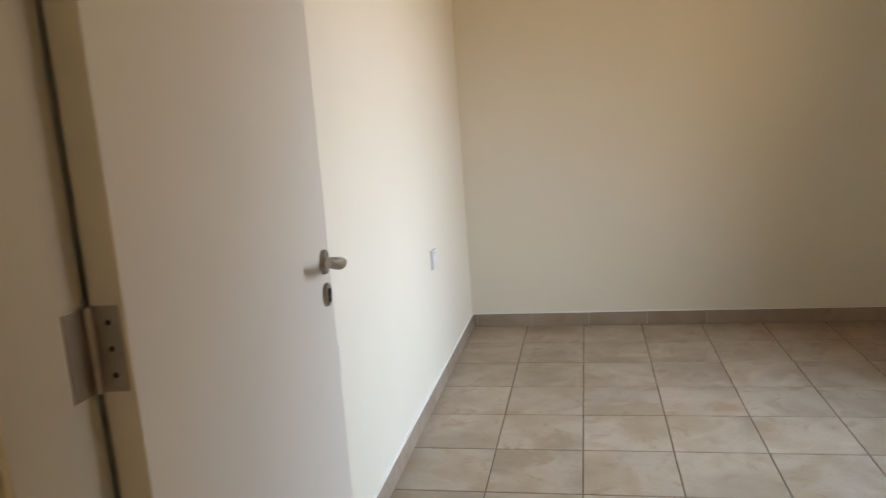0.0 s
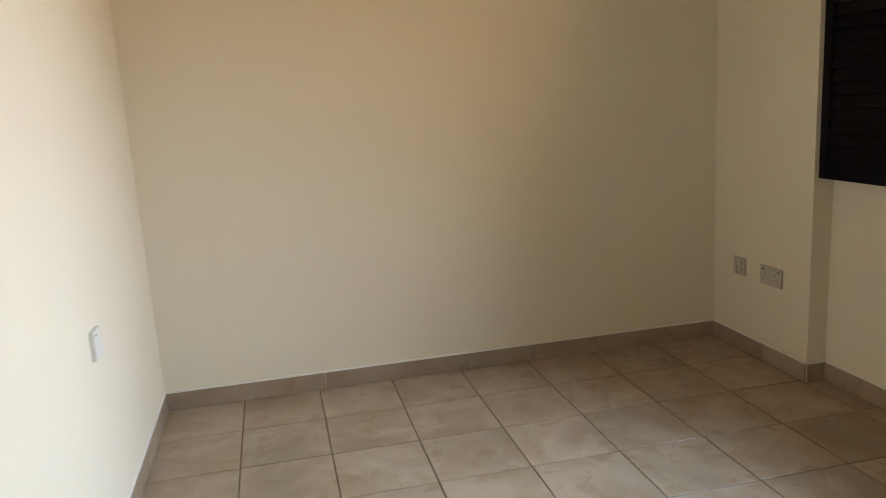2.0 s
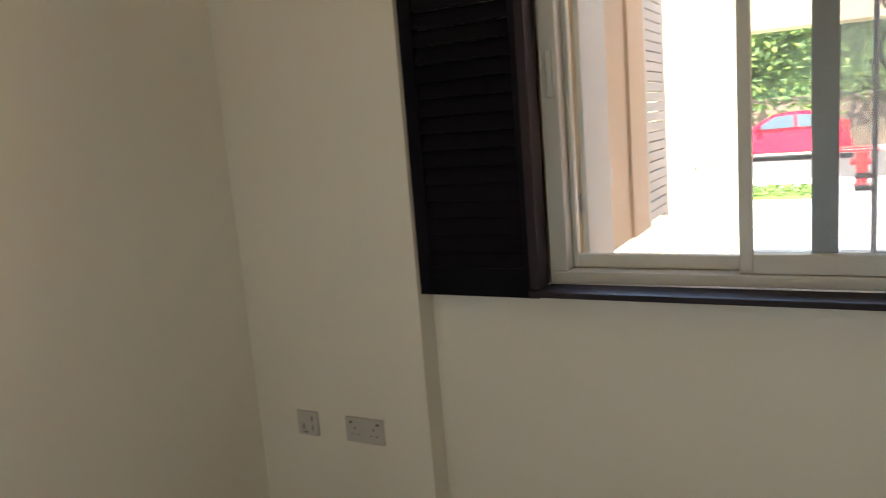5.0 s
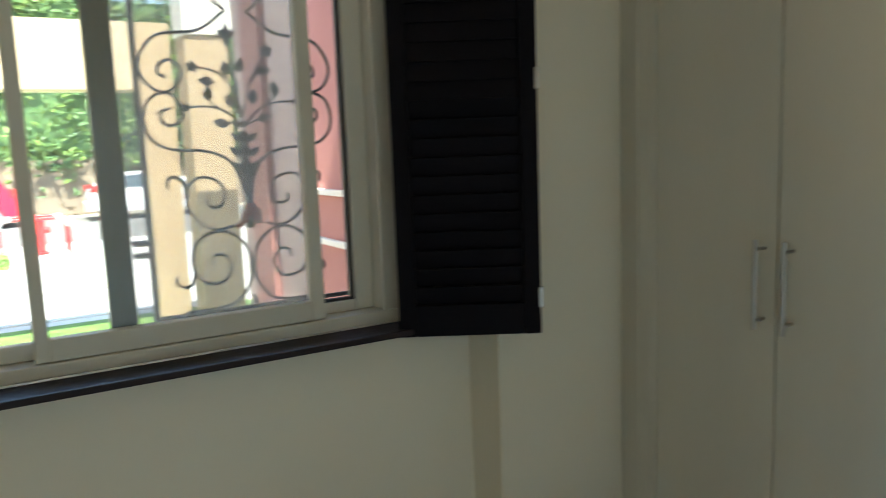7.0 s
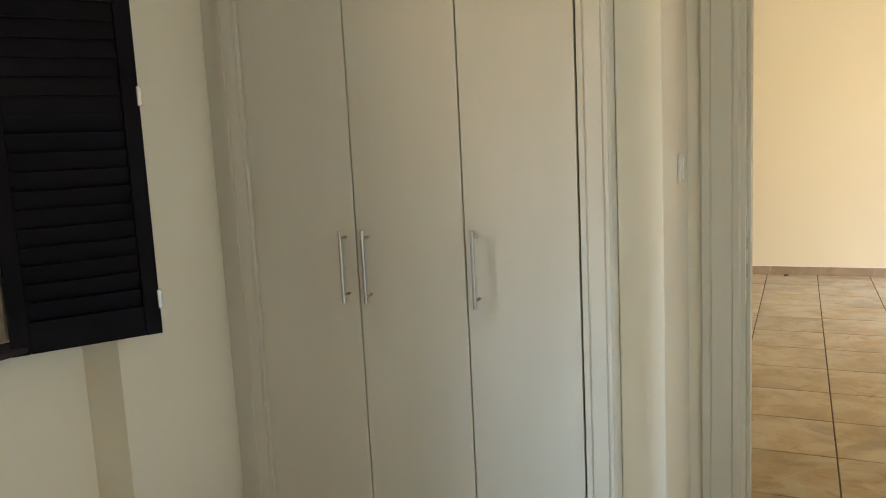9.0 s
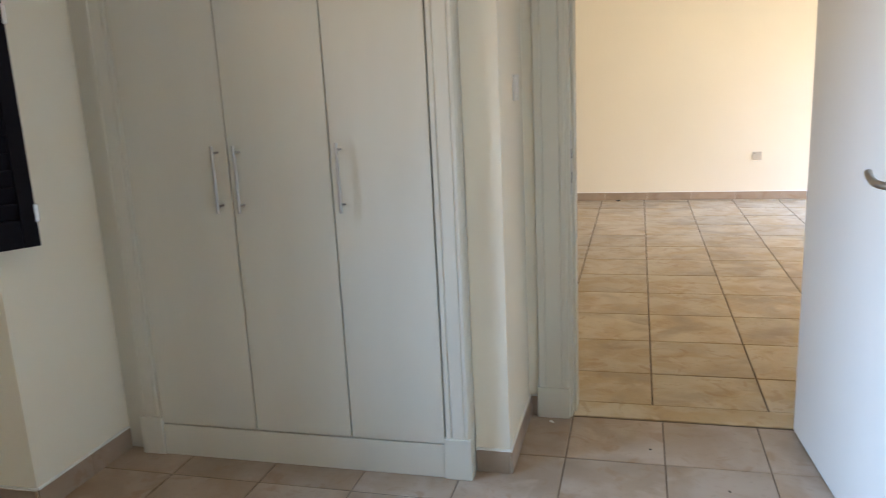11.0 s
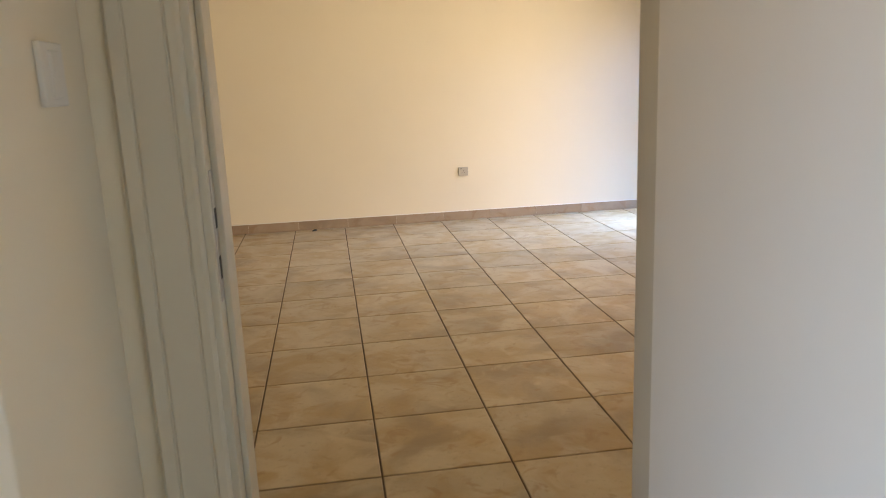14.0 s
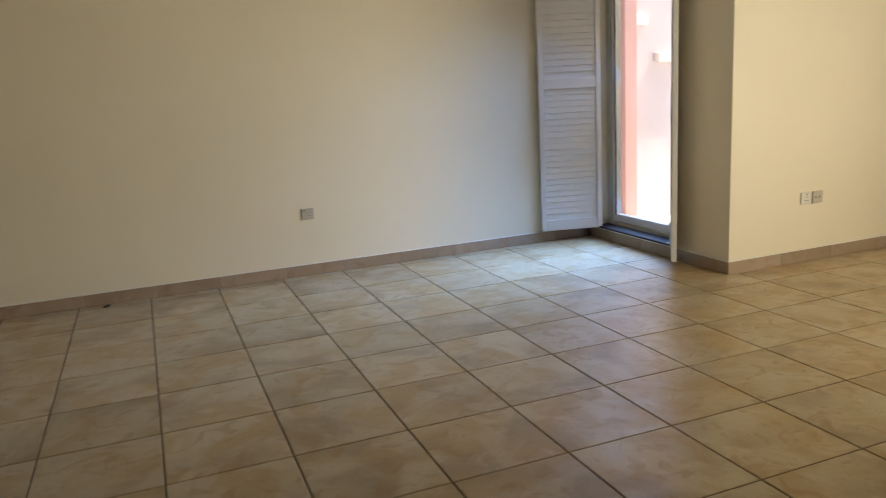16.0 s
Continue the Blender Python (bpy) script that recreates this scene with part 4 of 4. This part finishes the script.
# ---- red hatchback and white car ----
def car(name, m, paint, label, length=3.6, height=1.48, width=1.6):
    """Local x forwards, y across, z up."""
    c = thing(name, m, label, "car")
    s = length / 3.6
    prof = [(-1.78, .45), (-1.80, .70), (-1.74, .95), (-1.62, 1.02), (-1.36, 1.40), (-1.10, 1.46), (-.3, 1.48), (.25, 1.42), (.95, .98), (1.55, .86), (1.76, .68), (1.78, .40), (1.6, .26), (-1.6, .26)]
    bm = bmesh.new()
    rings = []
    for y, k in ((-width / 2, 0.0), (-width / 2 + 0.06, 1.0), (width / 2 - 0.06, 1.0), (width / 2, 0.0)):
        ring = []
        for x, z in prof:
            zz, yy = z * height / 1.48, y
            if z > 1.0:
                yy = y * (1 - 0.16 * (z - 1.0) / 0.48)
            if k == 0.0:
                zz = 0.62 + (zz - 0.62) * 0.96
            ring.append(bm.verts.new((x * s, yy, zz)))
        rings.append(ring)
    for a, b in zip(rings, rings[1:]):
        for i in range(len(prof)):
            j = (i + 1) % len(prof)
            bm.faces.new((a[i], a[j], b[j], b[i]))
    bm.faces.new(rings[0][::-1])
    bm.faces.new(rings[-1])
    part("body", bm, paint, c, "", True)
    for sg in (1, -1):
        yb, yt = sg * (width / 2 + 0.004), sg * (width / 2 * 0.88)
        for pts in ([(-1.28, 1.02), (-1.16, 1.36), (-.42, 1.40), (-.42, 1.02)], [(-.34, 1.02), (-.34, 1.40), (.18, 1.36), (.74, 1.0)]):
            bm = bmesh.new()
            lo = []
            for d in (0.0, 0.02):
                lo.append([bm.verts.new((x * s, sg * (abs(yb) - (abs(yb) - abs(yt)) * max(0, (z - 1.0) / 0.48)) + sg * (d - 0.006), z * height / 1.48)) for x, z in pts])
            bm.faces.new(lo[0])
            bm.faces.new(lo[1][::-1])
            for i in range(4):
                j = (i + 1) % 4
                bm.faces.new((lo[0][i], lo[1][i], lo[1][j], lo[0][j]))
            part("side_window", bm, CAR_GLASS, c, "dark side glass")
        for x in (-1.15, 1.12):
            wheel = part("wheel", disc(bmesh.new(), (x * s, sg * (width / 2 - 0.16), 0.29), (0, sg, 0), 0.29, 0.19, 28, 0.9), TYRE, c, "black tyre", True)
            part("rim", disc(bmesh.new(), (x * s, sg * (width / 2 + 0.025), 0.29), (0, sg, 0), 0.20, 0.015, 24, 0.4), ALLOY, wheel, "silver alloy rim", True)
        part("tail_lamp", box(-1.79 * s, -1.60 * s, sg * (width / 2 - 0.16), sg * (width / 2 + 0.012), 0.86, 1.05, bevel=0.02), TAIL, c, "red tail lamp")
        part("door_handle", box(-0.34 * s, -0.18 * s, sg * (width / 2 - 0.01), sg * (width / 2 + 0.03), 0.88, 0.91, bevel=0.006), paint, c)
        part("mirror", box(0.55 * s, 0.70 * s, sg * (width / 2), sg * (width / 2 + 0.16), 0.98, 1.10, bevel=0.03), paint, c)
    part("bumper", box(-1.86 * s, -1.72 * s, -width / 2 + 0.05, width / 2 - 0.05, 0.3, 0.55, bevel=0.04), paint, c)
    return c


car("red_car", pose(26.0, -0.23, GZ - 0.012, 0, 0, 90), CAR_RED, "small red hatchback parked along the road", 3.6, 1.42)
car("white_car", pose(26.0, -5.95, GZ - 0.012, 0, 0, -90), CAR_WHITE, "white saloon car parked along the road", 4.2, 1.42)

# ---- barrier, hydrant, planting ----
rail = thing("pipe_barrier", pose(17.5, -2.08, GZ), "red and white painted pipe barrier round the hydrant", "barrier")
for x in (0.0, 0.75):
    hoop = [(x, .60, 0), (x, .60, .60), (x, .585, .69), (x, .50, .73), (x, 0, .735), (x, -.50, .73), (x, -.585, .69), (x, -.60, .60), (x, -.60, 0)]
    part("pipe", tube(smooth_line(hoop, 4), 0.034, 10), RED_PAINT, rail, "", True)
    for sg in (1, -1):
        part("white_band", tube([(x, sg * .602, .56), (x, sg * .590, .69), (x, sg * .50, .734), (x, sg * .40, .736)], 0.037, 10), PLASTIC, rail, "white painted band", True)
hyd = thing("fire_hydrant", pose(17.85, -2.17, GZ), "red cast-iron pillar fire hydrant", "hydrant")
part("barrel", tube([(0, 0, 0), (0, 0, .04), (0, 0, .05), (0, 0, .60), (0, 0, .66), (0, 0, .72)], [.16, .16, .11, .11, .13, .05], 16), RED_PAINT, hyd, "", True)
for sg in (1, -1):
    part("outlet", tube([(0, 0, .48), (0, sg * .17, .48), (0, sg * .20, .48)], [.06, .06, .075], 12), RED_PAINT, hyd, "", True)


def leaf_cloud(n, place, size, material, name, parent=None):
    """Many small folded leaves, one mesh."""
    verts, faces = [], []
    for _ in range(n):
        c = place()
        d = Vector((random.gauss(0, 1), random.gauss(0, 1), random.gauss(0, 0.8))).normalized()
        e = d.cross(Vector((random.gauss(0, 1), random.gauss(0, 1), random.gauss(0, 1)))).normalized()
        f = d.cross(e) * 0.25
        s = size * random.uniform(0.6, 1.3)
        b = len(verts)
        verts += [c - d * s, c + e * s * 0.45 + f * s, c + d * s, c - e * s * 0.45 + f * s]
        faces += [(b, b + 1, b + 2), (b, b + 2, b + 3)]
    me = bpy.data.meshes.new(name)
    me.from_pydata([tuple(v) for v in verts], [], faces)
    me.materials.append(material)
    o = new(name, me)
    o.parent = parent
    return o


# Sunlit here, so the wall's shade comes from its dark colour.
structure("boundary_wall", box(29.0, 29.3, -40, 40, GZ, 1.35), SHADED_WALL, "long garden wall, its shade put into a dark brown", "wall")
hedge = tagged(new("hedge"), "tall dense green hedge above the garden wall", "hedge", kind="stuff")
clumps = [(random.uniform(-13, 9), random.uniform(0.9, 7.4), random.uniform(0.5, 1.1)) for _ in range(170)]


def hedge_place():
    y, z, r = random.choice(clumps)
    v = Vector((random.gauss(0, 0.45), random.gauss(0, 0.55), random.gauss(0, 0.5)))
    return Vector((29.0 + 0.3 * noise.noise((y * 0.6, z * 0.6, 0)), y, z)) + v * r


me_ob = leaf_cloud(15000, hedge_place, 0.17, LEAF, "hedge_leaves", hedge)
tagged(me_ob, kind="stuff")
me_ob = leaf_cloud(4000, lambda: hedge_place() + Vector((-0.5, 0, 0.1)), 0.15, LEAF_LIGHT, "hedge_tips", hedge)
tagged(me_ob, kind="stuff")
structure("hedge_core", box(29.32, 30.6, -40, 40, GZ, 6.6), LEAF, "dark inside of the hedge", "hedge")
low = tagged(new("low_hedge"), "low clipped green border on the paving", "hedge", kind="stuff")
tagged(leaf_cloud(1800, lambda: Vector((random.uniform(15.9, 17.2), random.uniform(-1.6, 0.9), GZ + random.uniform(0.0, 0.16))), 0.06, LEAF_LIGHT, "border_leaves", low), kind="stuff")
structure("border_soil", box(15.9, 17.2, -1.6, 0.9, GZ + 0.001, GZ + 0.05, bevel=0.01), GRASS, "planted border", "bed")

# ---- floors ----
bm = bmesh.new()
add_box(bm, -0.05, PIER_B + 0.2, WALL_IN - 0.02, 0.05, -0.12, -0.003)
floor_room = structure("floor_1", bm, GROUT, "beige glazed floor tiles with dark grout", "floor")
floor_living = structure("floor_2", box(LX0 - 0.15, LX1 + 0.05, FAR_Y - 0.05, WALL_IN - 0.02, -0.12, -0.003), GROUT, "large beige mottled floor tiles with brown grout", "floor")


def tile_mesh(w, d, material, h=0.009):
    e = 0.0022
    bm = bmesh.new()
    lv = []
    for inset, z in ((0, -h), (0, -0.0016), (e, 0.0)):
        lv.append([bm.verts.new((x, y, z)) for x, y in ((inset, inset), (w - inset, inset), (w - inset, d - inset), (inset, d - inset))])
    for a, b in zip(lv, lv[1:]):
        for k in range(4):
            bm.faces.new((a[k], a[(k + 1) % 4], b[(k + 1) % 4], b[k]))
    bm.faces.new(lv[-1])
    return finish(bm, "tile", material)


def lay(parent, material, x_lines, y_lines, area, joint=0.0045):
    cache = {}
    ax0, ax1, ay0, ay1 = area
    for x0, x1 in zip(x_lines, x_lines[1:]):
        for y0, y1 in zip(y_lines, y_lines[1:]):
            a, b = max(x0 + joint / 2, ax0), min(x1 - joint / 2, ax1)
            c, d = max(y0 + joint / 2, ay0), min(y1 - joint / 2, ay1)
            if b - a < 0.015 or d - c < 0.015:
                continue
            key = (round(b - a, 3), round(d - c, 3))
            if key not in cache:
                cache[key] = tile_mesh(b - a, d - c, material)
            o = new("tile", cache[key])
            o.parent = parent
            o.location = (a, c, random.uniform(-0.0004, 0.0004))


P1, P2 = 0.333, 0.43
lay(floor_room, TILE_ROOM, [P1 * k for k in range(-1, 10)], [-P1 * k for k in range(12, -2, -1)], (-0.01, RECESS + 0.01, -3.672, 0.01))
lxl = [0.70 + P2 * k for k in range(-17, 8)]
lyl = [-4.14 - P2 * k for k in range(12, -2, -1)]
lay(floor_living, TILE_LIVING, lxl, lyl, (LX0, LX1, FAR_Y - 0.01, -3.812), 0.0065)
thr = part("threshold_tile", box(DOOR_X[0] + 0.001, DOOR_X[1] - 0.001, -3.808, -3.676, -0.009, 0.0005, bevel=0.002), TILE_LIVING, floor_living)

# ---- scraps on the floors ----
def scrap(x, y, size, material, label, seed):
    """A small crumpled flake lying on the tiles."""
    rng = random.Random(seed)
    t = thing("debris", pose(x, y, 0.0006, 0, 0, rng.uniform(0, 180)), label, "debris", "scraps on the floor")
    bm = bmesh.new()
    ring = [(size * rng.uniform(0.6, 1.1) * math.cos(a), size * 0.55 * rng.uniform(0.6, 1.1) * math.sin(a)) for a in (math.pi * k / 4 for k in range(8))]
    prism(bm, ring, 0.0, size * 0.16)
    for v in bm.verts:
        if v.co.z > 0:
            v.co.z += rng.uniform(0, size * 0.25)
            v.co.x, v.co.y = v.co.x * 0.8, v.co.y * 0.8
    part("flake", bm, material, t)


scrap(0.965, -8.89, 0.032, SLOT, "dark scrap lying by the skirting", 3)
scrap(0.713, -3.432, 0.007, SLOT, "tiny dark speck on the bedroom tiles", 4)
scrap(0.478, -3.19, 0.008, BARK, "tiny brown speck on the bedroom tiles", 5)
scrap(1.075, -3.60, 0.012, CAULK, "white paint flake by the door frame", 6)

# ---- skirting ----
SK_H, SK_T = 0.078, 0.009
skirts = {}


def skirting(x0, y0, x1, y1, parent, phase=0.0, step=0.333):
    """A run of cut tiles along the foot of a wall; the room lies to the left of the direction."""
    d = Vector((x1 - x0, y1 - y0, 0))
    length = d.length
    rz = math.degrees(math.atan2(d.y, d.x))
    s = -phase
    while s < length - 0.004:
        a, b = max(0.0, s), min(length, s + step)
        if b - a > 0.012:
            key = round(b - a, 3)
            if key not in skirts:
                skirts[key] = finish(box(0.0008, key - 0.0008, 0, SK_T, 0, SK_H, bevel=0.0018), "skirting_tile", SKIRT)
            o = new("skirting_tile", skirts[key])
            o.parent = parent
            p = Vector((x0, y0, 0)) + d.normalized() * a
            o.matrix_basis = pose(p.x, p.y, 0.0006, 0, 0, rz)
        s += step
    bead = part("caulk_bead", box(0.001, length - 0.001, 0.0002, 0.0075, SK_H + 0.0007, SK_H + 0.008, bevel=0.001), CAULK, parent)
    bead.matrix_basis = pose(x0, y0, 0, 0, 0, rz)


base_1 = tagged(new("baseboard_1"), "beige tile skirting round the bedroom", "baseboard", kind="structure")
base_2 = tagged(new("baseboard_2"), "beige tile skirting round the living room", "baseboard", kind="structure")
skirting(0, 0, 0, WALL_IN + 0.001, base_1, 0.1)
skirting(PIER_A, 0, SK_T, 0, base_1, 0.02)
skirting(PIER_A, -0.69, PIER_A, -SK_T, base_1, 0.05)
skirting(RECESS, -0.69, PIER_A, -0.69, base_1)
skirting(RECESS, -2.70, RECESS, -0.69 - SK_T, base_1, 0.2)
skirting(PIER_B, -2.70, RECESS - SK_T, -2.70, base_1)
skirting(PIER_B, WY - 0.03, PIER_B, -2.70, base_1, 0.12)
skirting(1.168, -3.195, 1.283, -3.195, base_1)
skirting(1.168, WALL_IN, 1.168, -3.195 + SK_T, base_1, 0.05)
skirting(1.127, WALL_IN, 1.168 - SK_T, WALL_IN, base_1)
skirting(NOOK_X, FAR_Y, LX1, FAR_Y, base_2, 0.1, 0.43)
skirting(NOOK_X, GLASS_DOOR[0], NOOK_X, FAR_Y + SK_T, base_2)
skirting(NOOK_X, GLASS_DOOR[1], NOOK_X, GLASS_DOOR[0], base_2, 0.1, 0.43)
skirting(NOOK_X, NOOK_Y, NOOK_X, GLASS_DOOR[1], base_2, 0.0, 0.43)
skirting(LX0, NOOK_Y, NOOK_X + SK_T, NOOK_Y, base_2, 0.1, 0.43)
skirting(LX1, FAR_Y, LX1, WALL_OUT, base_2, 0.0, 0.43)
skirting(LX1, WALL_OUT, DOOR_X[1] + 0.14, WALL_OUT, base_2, 0.0, 0.43)
skirting(DOOR_X[0] - 0.14, WALL_OUT, LX0, WALL_OUT, base_2, 0.0, 0.43)
